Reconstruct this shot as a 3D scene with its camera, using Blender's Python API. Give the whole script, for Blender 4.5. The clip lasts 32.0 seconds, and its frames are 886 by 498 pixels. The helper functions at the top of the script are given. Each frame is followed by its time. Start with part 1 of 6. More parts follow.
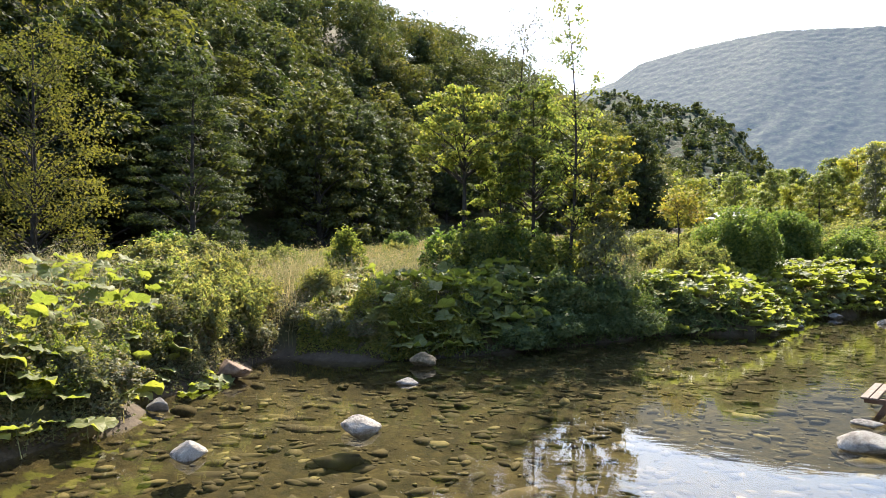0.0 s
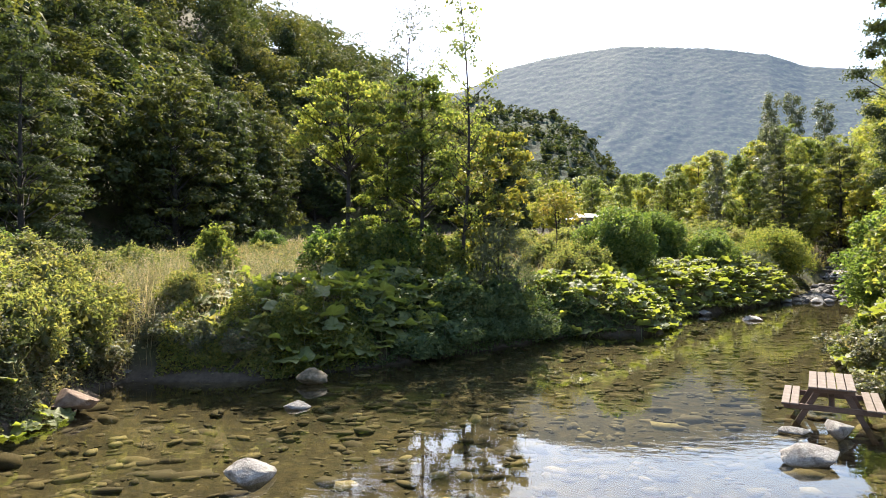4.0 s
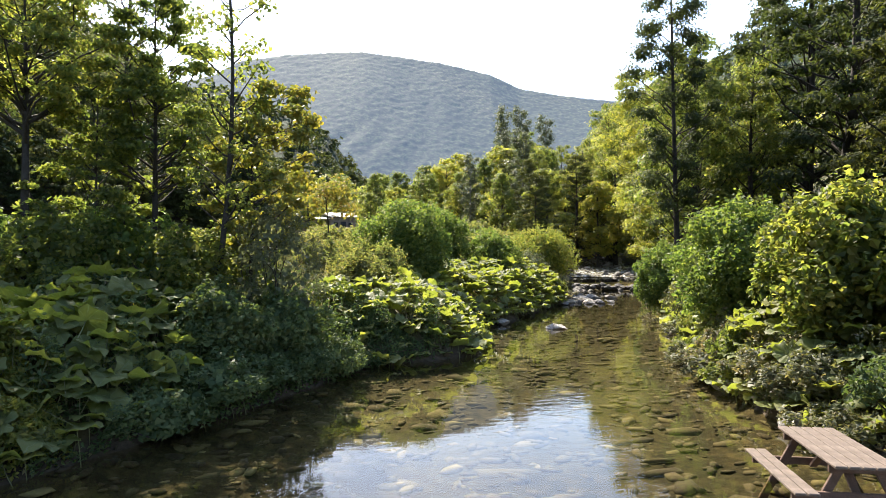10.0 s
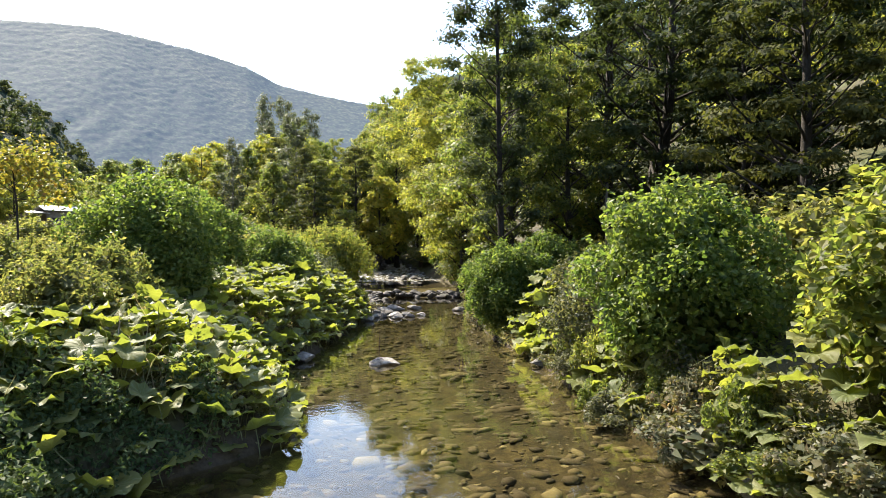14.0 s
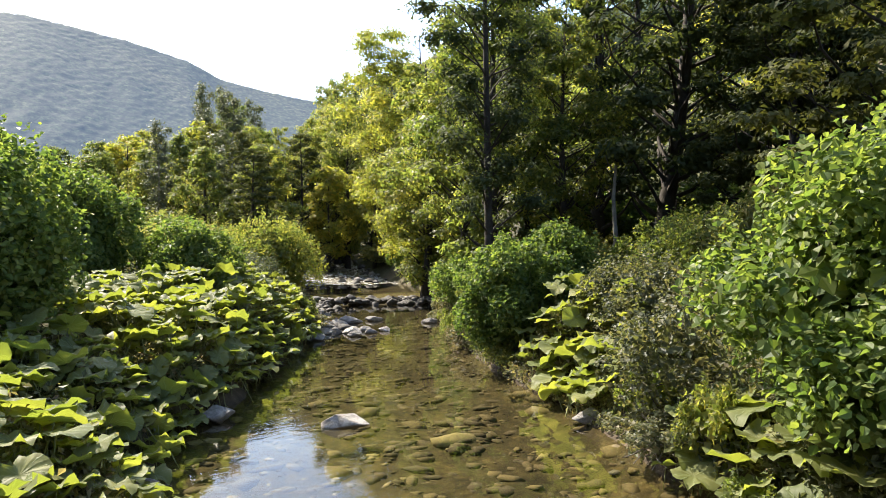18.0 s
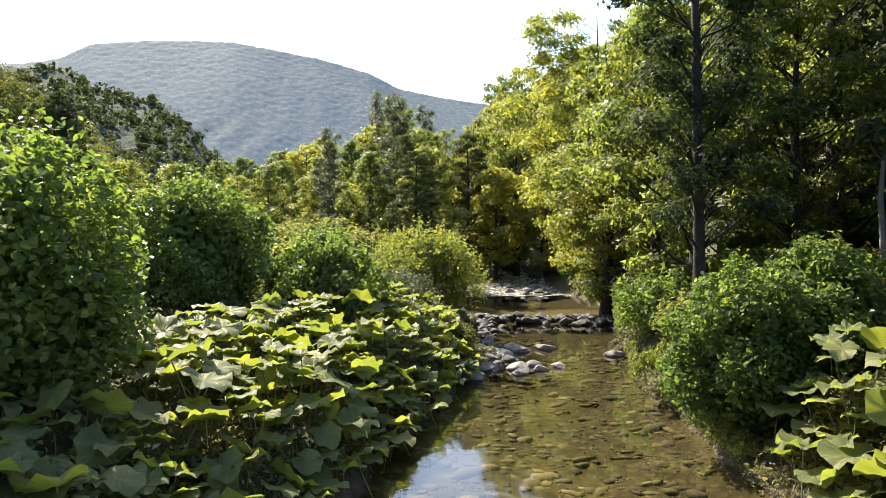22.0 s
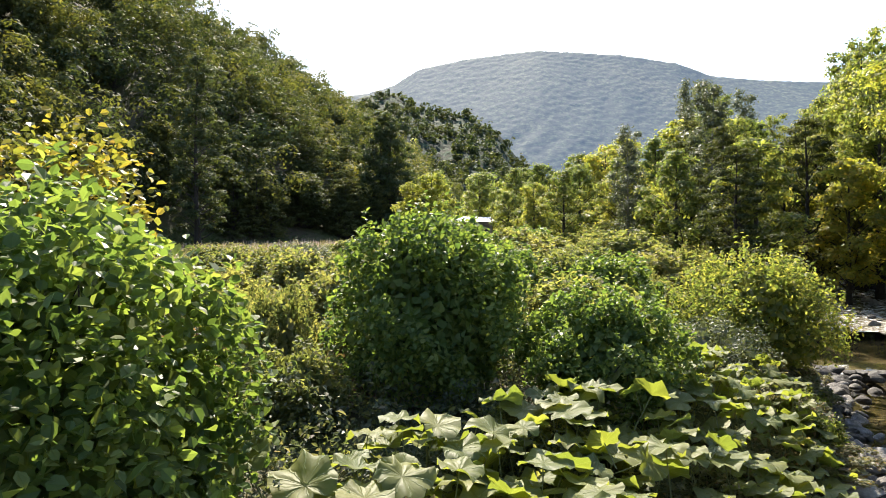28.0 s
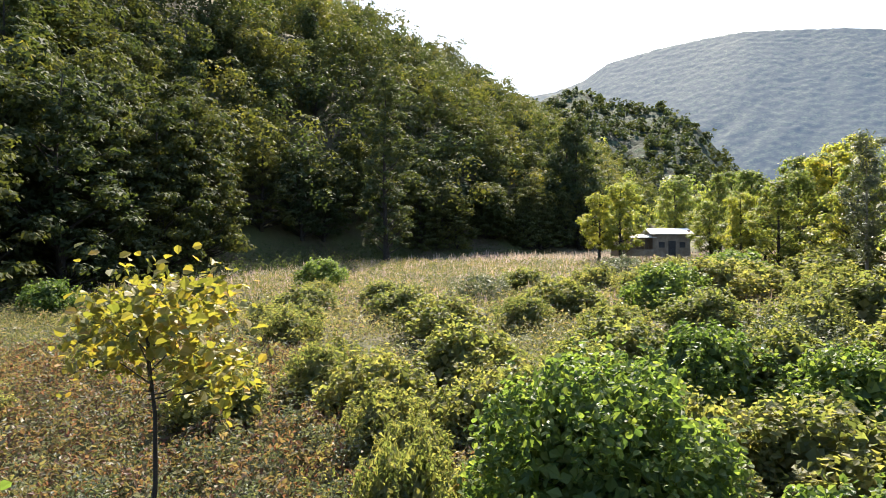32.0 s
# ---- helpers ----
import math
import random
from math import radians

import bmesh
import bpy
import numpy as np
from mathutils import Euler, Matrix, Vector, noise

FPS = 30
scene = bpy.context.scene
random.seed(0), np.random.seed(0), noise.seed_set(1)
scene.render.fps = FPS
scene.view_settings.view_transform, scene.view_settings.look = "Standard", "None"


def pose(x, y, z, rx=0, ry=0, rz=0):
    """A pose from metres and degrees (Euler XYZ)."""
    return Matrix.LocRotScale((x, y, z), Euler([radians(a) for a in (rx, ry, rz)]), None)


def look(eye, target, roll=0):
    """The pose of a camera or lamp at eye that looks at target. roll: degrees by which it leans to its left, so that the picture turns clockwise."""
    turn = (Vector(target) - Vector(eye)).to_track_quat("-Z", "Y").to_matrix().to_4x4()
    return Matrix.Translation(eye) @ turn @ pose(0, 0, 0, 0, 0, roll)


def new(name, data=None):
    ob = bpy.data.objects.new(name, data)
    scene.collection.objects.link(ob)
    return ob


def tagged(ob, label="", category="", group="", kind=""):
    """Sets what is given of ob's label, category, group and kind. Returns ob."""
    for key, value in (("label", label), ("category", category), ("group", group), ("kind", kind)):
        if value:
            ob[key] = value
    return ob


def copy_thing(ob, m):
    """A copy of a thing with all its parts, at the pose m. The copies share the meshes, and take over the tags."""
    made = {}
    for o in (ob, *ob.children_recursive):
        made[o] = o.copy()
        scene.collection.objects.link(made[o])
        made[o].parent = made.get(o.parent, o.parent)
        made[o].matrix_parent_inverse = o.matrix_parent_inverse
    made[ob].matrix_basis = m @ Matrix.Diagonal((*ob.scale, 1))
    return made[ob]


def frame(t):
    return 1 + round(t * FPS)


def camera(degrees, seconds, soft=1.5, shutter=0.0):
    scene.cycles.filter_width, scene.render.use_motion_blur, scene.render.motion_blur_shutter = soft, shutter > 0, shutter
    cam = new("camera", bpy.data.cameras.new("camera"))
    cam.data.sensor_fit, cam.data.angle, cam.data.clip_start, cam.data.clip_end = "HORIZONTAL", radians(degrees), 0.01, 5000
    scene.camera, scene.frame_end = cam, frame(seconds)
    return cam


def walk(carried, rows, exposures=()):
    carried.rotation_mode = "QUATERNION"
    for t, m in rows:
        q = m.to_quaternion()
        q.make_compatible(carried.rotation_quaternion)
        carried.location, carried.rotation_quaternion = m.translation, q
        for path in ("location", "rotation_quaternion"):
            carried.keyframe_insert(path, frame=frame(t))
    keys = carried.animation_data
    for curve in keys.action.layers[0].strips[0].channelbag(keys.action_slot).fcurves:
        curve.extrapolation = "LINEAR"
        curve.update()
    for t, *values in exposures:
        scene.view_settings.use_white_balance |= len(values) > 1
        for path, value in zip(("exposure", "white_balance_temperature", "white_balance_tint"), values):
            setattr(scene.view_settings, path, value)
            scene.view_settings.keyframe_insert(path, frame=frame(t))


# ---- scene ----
cam = camera(69.0, 32.0, 0.7)
ROWS = [
    (0, 2.40, -1.44, 2.98, 90.02, 0.01, 16.36),
    (0.5, 2.30, -1.16, 2.98, 90.01, 0.01, 14.95),
    (1, 2.19, -0.88, 2.98, 90.00, 0.02, 13.46),
    (1.5, 2.08, -0.64, 2.99, 89.99, 0.03, 11.95),
    (2, 1.94, -0.45, 3.00, 89.99, 0.05, 10.46),
    (2.5, 1.80, -0.29, 3.01, 89.98, 0.07, 8.94),
    (3, 1.64, -0.14, 3.02, 89.96, 0.07, 7.45),
    (3.5, 1.48, -0.02, 3.02, 89.95, 0.07, 5.95),
    (5.5, 0.79, 0.44, 3.02, 89.90, 0.04, -0.01),
    (6, 0.63, 0.56, 3.02, 89.90, 0.03, -1.49),
    (6.5, 0.48, 0.72, 3.00, 89.89, 0.02, -2.64),
    (7, 0.36, 1.04, 2.99, 89.90, 0.00, -3.07),
    (7.5, 0.27, 1.61, 2.99, 89.92, -0.02, -3.71),
    (8, 0.22, 2.40, 2.99, 89.94, -0.04, -5.94),
    (8.5, 0.24, 3.32, 2.98, 89.96, -0.05, -9.03),
    (9, 0.30, 4.27, 2.98, 89.97, -0.07, -12.10),
    (9.5, 0.34, 5.25, 2.99, 89.97, -0.07, -15.19),
    (10, 0.45, 6.30, 3.00, 89.98, -0.06, -18.33),
    (10.5, 0.59, 7.38, 3.01, 89.99, -0.06, -21.43),
    (11, 0.78, 8.44, 3.01, 90.00, -0.05, -24.45),
    (11.5, 0.99, 9.43, 3.02, 90.02, -0.03, -27.63),
    (12, 1.22, 10.36, 3.02, 90.03, -0.02, -30.88),
    (12.5, 1.48, 11.25, 3.02, 90.04, -0.01, -33.63),
    (13, 1.76, 12.11, 3.02, 90.06, -0.00, -35.50),
    (13.5, 2.08, 12.94, 3.03, 90.07, 0.00, -37.38),
    (14, 2.43, 13.74, 3.04, 90.08, 0.01, -39.49),
    (14.5, 2.81, 14.48, 3.03, 90.09, 0.01, -41.57),
    (16.5, 4.47, 17.19, 2.99, 90.11, 0.02, -44.70),
    (17, 4.89, 17.83, 2.99, 90.11, 0.02, -44.72),
    (17.5, 5.33, 18.41, 2.98, 90.09, 0.03, -44.70),
    (18, 5.73, 18.97, 2.97, 90.06, 0.04, -44.11),
    (18.5, 6.13, 19.50, 2.98, 90.05, 0.05, -43.01),
    (19, 6.51, 19.99, 3.00, 90.04, 0.06, -41.77),
    (19.5, 6.90, 20.43, 3.05, 90.05, 0.07, -40.10),
    (20, 7.26, 20.85, 3.13, 90.08, 0.07, -37.78),
    (20.5, 7.60, 21.25, 3.21, 90.09, 0.06, -35.49),
    (21, 7.90, 21.64, 3.30, 90.11, 0.04, -33.25),
    (21.5, 8.15, 22.01, 3.38, 90.10, 0.01, -31.09),
    (22, 8.37, 22.35, 3.48, 90.10, -0.02, -29.02),
    (22.5, 8.57, 22.69, 3.57, 90.11, -0.05, -26.88),
    (23, 8.76, 23.02, 3.67, 90.12, -0.06, -24.67),
    (23.5, 8.97, 23.36, 3.76, 90.14, -0.07, -22.41),
    (24, 9.19, 23.71, 3.87, 90.14, -0.07, -20.12),
    (24.5, 9.41, 24.05, 3.97, 90.14, -0.06, -17.89),
    (25, 9.61, 24.41, 4.07, 90.14, -0.06, -15.62),
    (25.5, 9.81, 24.79, 4.16, 90.14, -0.05, -13.42),
    (27.5, 10.34, 26.42, 4.38, 90.16, -0.00, -4.63),
    (28, 10.41, 26.83, 4.43, 90.15, 0.01, -2.46),
    (28.5, 10.48, 27.24, 4.50, 90.14, 0.01, -0.26),
    (29, 10.52, 27.64, 4.61, 90.11, 0.00, 1.91),
    (29.5, 10.53, 28.02, 4.79, 90.07, -0.01, 4.09),
    (30, 10.53, 28.39, 5.06, 90.04, -0.01, 6.26),
    (30.5, 10.55, 28.75, 5.43, 90.05, 0.00, 8.41),
    (31, 10.59, 29.08, 5.83, 90.06, 0.02, 10.57),
    (31.5, 10.64, 29.40, 6.19, 90.06, 0.04, 12.49),
    (32, 10.73, 29.71, 6.53, 90.05, 0.06, 14.13),
]
walk(cam, [(t, pose(x, y, z, rx, ry, rz)) for t, x, y, z, rx, ry, rz in ROWS])

# ---- light ----
SUN_AZ, SUN_EL = radians(-3), radians(46)
world = bpy.data.worlds.new("world")
scene.world = world
world.use_nodes = True
wn, wl = world.node_tree.nodes, world.node_tree.links
sky = wn.new("ShaderNodeTexSky")
sky.sky_type, sky.sun_disc = "NISHITA", False
sky.sun_elevation, sky.sun_rotation = SUN_EL, SUN_AZ
sky.air_density, sky.dust_density, sky.ozone_density = 1.0, 1.3, 1.5
wn["Background"].inputs[1].default_value = 0.145
wl.new(sky.outputs[0], wn["Background"].inputs[0])
sun = new("sun", bpy.data.lights.new("sun", "SUN"))
sun.data.energy, sun.data.angle, sun.data.color = 5.0, radians(0.53), (1.0, 0.90, 0.74)
sun_way = Vector((math.sin(SUN_AZ) * math.cos(SUN_EL), math.cos(SUN_AZ) * math.cos(SUN_EL), math.sin(SUN_EL)))
sun.matrix_world = look(sun_way * 300, (0, 0, 0))
scene.view_settings.exposure = 1.76


# ---- materials ----
def material(name):
    m = bpy.data.materials.new(name)
    m.use_nodes = True
    m.node_tree.nodes.clear()
    out = m.node_tree.nodes.new("ShaderNodeOutputMaterial")
    return m, m.node_tree.nodes, m.node_tree.links, out


def ramp(nodes, links, src, stops):
    r = nodes.new("ShaderNodeValToRGB")
    el = r.color_ramp.elements
    while len(el) < len(stops):
        el.new(0.5)
    for e, (p, c) in zip(el, stops):
        e.position, e.color = p, (*c, 1)
    links.new(src, r.inputs[0])
    return r.outputs[0]


def noise_tex(nodes, links, scale, detail=4.0, rough=0.6, coords="Object"):
    tc = nodes.new("ShaderNodeTexCoord")
    n = nodes.new("ShaderNodeTexNoise")
    n.inputs["Scale"].default_value, n.inputs["Detail"].default_value, n.inputs["Roughness"].default_value = scale, detail, rough
    links.new(tc.outputs[coords], n.inputs["Vector"])
    return n.outputs[0]


def blend(nodes, links, kind, fac, a, b):
    x = nodes.new("ShaderNodeMix")
    x.data_type, x.blend_type = "RGBA", kind
    for v, i in ((fac, 0), (a, 6), (b, 7)):
        if isinstance(v, (int, float)):
            x.inputs[i].default_value = v
        elif isinstance(v, tuple):
            x.inputs[i].default_value = (*v, 1)
        else:
            links.new(v, x.inputs[i])
    return x.outputs[2]


def bump_of(nodes, links, src, strength, distance):
    b = nodes.new("ShaderNodeBump")
    b.inputs["Strength"].default_value, b.inputs["Distance"].default_value = strength, distance
    links.new(src, b.inputs["Height"])
    return b.outputs[0]


def surface(name, stops, scale, rough=0.85, bump=0.4, depth=0.02, fine=0.0, spec=0.3):
    """A plain rough surface: noise at two scales for colour and relief."""
    m, n, l, out = material(name)
    big = noise_tex(n, l, scale)
    small = noise_tex(n, l, fine or scale * 9, 6, 0.7)
    col = ramp(n, l, big, stops)
    col = blend(n, l, "OVERLAY", 0.55, col, ramp(n, l, small, [(0.3, (0.25, 0.25, 0.25)), (0.7, (0.75, 0.75, 0.75))]))
    p = n.new("ShaderNodeBsdfPrincipled")
    p.inputs["Roughness"].default_value = rough
    p.inputs["Specular IOR Level"].default_value = spec
    l.new(col, p.inputs["Base Color"])
    l.new(bump_of(n, l, small, bump, depth), p.inputs["Normal"])
    l.new(p.outputs[0], out.inputs[0])
    return m


def leaf_material(name, stops, glow, through_share=0.5, gloss=0.5, vein=0.0, spec=0.25, vary=0.72):
    """Leaf: colour varies leaf by leaf and plant by plant, light shines through."""
    m, n, l, out = material(name)
    geo, info = n.new("ShaderNodeNewGeometry"), n.new("ShaderNodeObjectInfo")
    mixed = n.new("ShaderNodeMath")
    mixed.operation = "MULTIPLY_ADD"
    l.new(info.outputs["Random"], mixed.inputs[0])
    mixed.inputs[1].default_value = 0.28
    half = n.new("ShaderNodeMath")
    half.operation = "MULTIPLY"
    l.new(geo.outputs["Random Per Island"], half.inputs[0])
    half.operation = "MULTIPLY_ADD"
    half.inputs[1].default_value, half.inputs[2].default_value = vary, (0.72 - vary) * 0.5
    l.new(half.outputs[0], mixed.inputs[2])
    col = ramp(n, l, mixed.outputs[0], [(q, (c[0] * 1.22, c[1] * 1.04, c[2] * 1.85)) for q, c in stops])
    broad = noise_tex(n, l, 0.17, 2)
    col = blend(n, l, "MULTIPLY", 0.8, col, ramp(n, l, broad, [(0.35, (0.6, 0.66, 0.62)), (0.65, (1.12, 1.05, 0.95))]))
    patch = noise_tex(n, l, 0.9, 3)
    col = blend(n, l, "MULTIPLY", 0.5, col, ramp(n, l, patch, [(0.3, (0.55, 0.6, 0.5)), (0.75, (1.0, 1.0, 1.0))]))
    p = n.new("ShaderNodeBsdfPrincipled")
    p.inputs["Roughness"].default_value = gloss
    p.inputs["Specular IOR Level"].default_value = spec
    l.new(col, p.inputs["Base Color"])
    t = n.new("ShaderNodeBsdfTranslucent")
    l.new(blend(n, l, "MULTIPLY", 1.0, col, glow), t.inputs[0])
    if vein:
        nb = bump_of(n, l, noise_tex(n, l, vein, 5, 0.7), 0.9, 0.06)
        l.new(nb, p.inputs["Normal"])
    x = n.new("ShaderNodeMixShader")
    x.inputs[0].default_value = through_share
    l.new(p.outputs[0], x.inputs[1])
    l.new(t.outputs[0], x.inputs[2])
    l.new(x.outputs[0], out.inputs[0])
    return m


G = (2.3, 2.4, 1.05)
LEAF_HILL = leaf_material("leaf_hill", [(0.0, (0.024, 0.04, 0.013)), (0.5, (0.056, 0.076, 0.021)), (1.0, (0.12, 0.133, 0.033))], (2.2, 2.2, 0.8), 0.32, 0.65, spec=0.06, vary=0.34)
LEAF_CROWN = leaf_material("leaf_crown", [(0.0, (0.05, 0.07, 0.018)), (0.5, (0.095, 0.115, 0.026)), (1.0, (0.165, 0.17, 0.036))], (2.2, 2.2, 0.8), 0.34, 0.65, spec=0.06, vary=0.34)
LEAF_DARK = leaf_material("leaf_dark", [(0.0, (0.022, 0.04, 0.014)), (0.6, (0.05, 0.075, 0.024)), (1.0, (0.105, 0.125, 0.034))], (2.2, 2.2, 0.8), 0.3, 0.65, spec=0.08, vary=0.34)
LEAF_MID = leaf_material("leaf_mid", [(0.0, (0.05, 0.08, 0.02)), (0.5, (0.108, 0.148, 0.03)), (1.0, (0.22, 0.228, 0.045))], G, 0.58)
LEAF_ALDER = leaf_material("leaf_alder", [(0.0, (0.04, 0.08, 0.02)), (0.5, (0.088, 0.145, 0.028)), (1.0, (0.18, 0.235, 0.045))], G, 0.44, 0.45, spec=0.15)
LEAF_YELLOW = leaf_material("leaf_yellow", [(0.0, (0.08, 0.125, 0.03)), (0.45, (0.175, 0.215, 0.042)), (0.85, (0.245, 0.26, 0.045)), (1.0, (0.32, 0.275, 0.048))], (2.4, 2.35, 0.85), 0.62)
LEAF_WILLOW = leaf_material("leaf_willow", [(0.0, (0.05, 0.075, 0.026)), (0.6, (0.088, 0.115, 0.04)), (1.0, (0.135, 0.16, 0.057))], (2.0, 2.0, 1.2), 0.34)
LEAF_WEED = leaf_material("leaf_weed", [(0.0, (0.05, 0.072, 0.027)), (0.5, (0.11, 0.135, 0.045)), (0.85, (0.175, 0.18, 0.07)), (1.0, (0.23, 0.18, 0.09))], (2.0, 1.9, 0.9), 0.4)
LEAF_RUST = leaf_material("leaf_rust", [(0.0, (0.075, 0.095, 0.03)), (0.35, (0.125, 0.135, 0.045)), (0.6, (0.15, 0.125, 0.05)), (0.82, (0.135, 0.085, 0.045)), (0.92, (0.12, 0.062, 0.038)), (1.0, (0.22, 0.2, 0.1))], (1.7, 1.5, 0.8))
LEAF_MEADOW = leaf_material("leaf_meadow", [(0.0, (0.072, 0.105, 0.03)), (0.5, (0.138, 0.162, 0.045)), (1.0, (0.235, 0.228, 0.065))], G, 0.5, 0.55, spec=0.15)
LEAF_IVY = leaf_material("leaf_ivy", [(0.0, (0.04, 0.074, 0.021)), (0.6, (0.08, 0.125, 0.034)), (1.0, (0.145, 0.185, 0.05))], G, 0.3, 0.6, spec=0.12)
LEAF_BUTTERBUR = leaf_material("leaf_butterbur", [(0.0, (0.075, 0.12, 0.035)), (0.45, (0.135, 0.18, 0.045)), (0.8, (0.2, 0.23, 0.055)), (0.95, (0.29, 0.275, 0.05)), (1.0, (0.33, 0.24, 0.055))], (2.0, 2.1, 0.6), 0.42, 0.5, spec=0.14)
def veined(m):
    """Pale veins that fan out from the stalk, with the blade puckered between them."""
    n, l = m.node_tree.nodes, m.node_tree.links
    p = [k for k in n if k.bl_idname == "ShaderNodeBsdfPrincipled"][0]
    tc, sep = n.new("ShaderNodeTexCoord"), n.new("ShaderNodeSeparateXYZ")
    l.new(tc.outputs["Object"], sep.inputs[0])
    ang, turn, fold = (n.new("ShaderNodeMath") for _ in range(3))
    ang.operation, turn.operation, fold.operation = "ARCTAN2", "MULTIPLY_ADD", "PINGPONG"
    l.new(sep.outputs[1], ang.inputs[0]), l.new(sep.outputs[0], ang.inputs[1])
    l.new(ang.outputs[0], turn.inputs[0])
    turn.inputs[1].default_value = 11 / 6.2832
    wob = n.new("ShaderNodeMath")
    wob.operation = "MULTIPLY"
    wob.inputs[1].default_value = 0.9
    l.new(noise_tex(n, l, 2.2, 3), wob.inputs[0])
    l.new(wob.outputs[0], turn.inputs[2])
    l.new(turn.outputs[0], fold.inputs[0])
    fold.inputs[1].default_value = 0.5
    rib = ramp(n, l, fold.outputs[0], [(0.0, (1, 1, 1)), (0.09, (0.15, 0.15, 0.15)), (0.5, (0.6, 0.6, 0.6))])
    old = p.inputs["Base Color"].links[0].from_socket
    spot = noise_tex(n, l, 6, 5, 0.7)
    col = blend(n, l, "MULTIPLY", 0.55, old, ramp(n, l, spot, [(0.35, (0.6, 0.62, 0.55)), (0.6, (1.0, 1.0, 1.0))]))
    l.new(blend(n, l, "MIX", ramp(n, l, fold.outputs[0], [(0.0, (0.55, 0.55, 0.55)), (0.07, (0, 0, 0))]), col, (0.28, 0.33, 0.17)), p.inputs["Base Color"])
    l.new(bump_of(n, l, rib, 0.35, 0.035), p.inputs["Normal"])


veined(LEAF_BUTTERBUR)
LEAF_MAPLE = leaf_material("leaf_maple", [(0.0, (0.09, 0.135, 0.03)), (0.5, (0.17, 0.19, 0.035)), (0.9, (0.25, 0.23, 0.04)), (1.0, (0.3, 0.2, 0.05))], (1.9, 1.9, 0.7), 0.42)
GRASS = leaf_material("grass", [(0.0, (0.10, 0.13, 0.047)), (0.5, (0.19, 0.21, 0.086)), (1.0, (0.33, 0.31, 0.17))], (1.7, 1.6, 0.9), 0.4, 0.5)
GRASS_PALE = leaf_material("grass_pale", [(0.0, (0.20, 0.20, 0.10)), (0.5, (0.30, 0.28, 0.16)), (1.0, (0.42, 0.38, 0.25))], (1.4, 1.35, 1.0), 0.4, 0.5)
STALK = surface("stalk", [(0.3, (0.10, 0.12, 0.04)), (0.7, (0.17, 0.16, 0.07))], 6, 0.6)
BARK = surface("bark", [(0.3, (0.02, 0.017, 0.014)), (0.7, (0.052, 0.044, 0.036))], 3, 0.9, 0.8, 0.02)
BARK_GREY = surface("bark_grey", [(0.3, (0.13, 0.12, 0.10)), (0.7, (0.24, 0.22, 0.19))], 4, 0.9, 0.7, 0.02)
ROCK = surface("rock", [(0.25, (0.085, 0.078, 0.07)), (0.5, (0.17, 0.158, 0.146)), (0.75, (0.28, 0.265, 0.25))], 2.4, 0.8, 0.8, 0.04)
ROCK_PALE = surface("rock_pale", [(0.25, (0.06, 0.05, 0.042)), (0.38, (0.24, 0.215, 0.19)), (0.52, (0.38, 0.35, 0.315)), (0.8, (0.52, 0.49, 0.45))], 2.2, 0.8, 1.0, 0.06)
ROCK_RED = surface("rock_red", [(0.25, (0.09, 0.055, 0.04)), (0.55, (0.17, 0.115, 0.08)), (0.8, (0.28, 0.21, 0.16))], 4.0, 0.8, 0.7, 0.03)
ROCK_MOSS = surface("rock_moss", [(0.3, (0.04, 0.036, 0.018)), (0.5, (0.10, 0.078, 0.046)), (0.75, (0.22, 0.175, 0.125))], 4.0, 0.8, 0.6, 0.02)
ROCK_WET = surface("rock_wet", [(0.25, (0.022, 0.02, 0.018)), (0.5, (0.055, 0.05, 0.045)), (0.75, (0.12, 0.11, 0.10))], 2.0, 0.7, 0.8, 0.03, spec=0.25)
BED_STONE, n_, l_, o_ = material("bed_stone")
geo_ = n_.new("ShaderNodeNewGeometry")
col_ = ramp(n_, l_, geo_.outputs["Random Per Island"], [(0.0, (0.022, 0.013, 0.007)), (0.4, (0.04, 0.026, 0.013)), (0.75, (0.066, 0.047, 0.023)), (0.93, (0.105, 0.08, 0.04)), (1.0, (0.19, 0.155, 0.09))])
col_ = blend(n_, l_, "OVERLAY", 0.6, col_, ramp(n_, l_, noise_tex(n_, l_, 7, 5, 0.7), [(0.3, (0.25, 0.25, 0.2)), (0.7, (0.75, 0.75, 0.7))]))
p_ = n_.new("ShaderNodeBsdfPrincipled")
p_.inputs["Roughness"].default_value = 0.9
l_.new(col_, p_.inputs["Base Color"]), l_.new(p_.outputs[0], o_.inputs[0])
WOOD = surface("weathered_wood", [(0.25, (0.075, 0.056, 0.044)), (0.55, (0.135, 0.103, 0.082)), (0.8, (0.21, 0.165, 0.135))], 5, 0.75, 0.4, 0.004, 60)
WOOD_DARK = surface("dark_wood", [(0.3, (0.075, 0.045, 0.032)), (0.7, (0.14, 0.085, 0.06))], 5, 0.7, 0.4, 0.004, 50)

# ---- mesh tools ----
def mesh_np(name, verts, quads, mats, index=None, smooth=False):
    me = bpy.data.meshes.new(name)
    verts, quads = np.asarray(verts, np.float32), np.asarray(quads, np.int32)
    me.vertices.add(len(verts))
    me.vertices.foreach_set("co", verts.ravel())
    me.loops.add(quads.size)
    me.loops.foreach_set("vertex_index", quads.ravel())
    me.polygons.add(len(quads))
    me.polygons.foreach_set("loop_start", np.arange(0, quads.size, quads.shape[1], dtype=np.int32))
    for m in mats:
        me.materials.append(m)
    if index is not None:
        me.polygons.foreach_set("material_index", np.asarray(index, np.int32))
    me.polygons.foreach_set("use_smooth", np.full(len(quads), smooth))
    me.update(calc_edges=True)
    return me


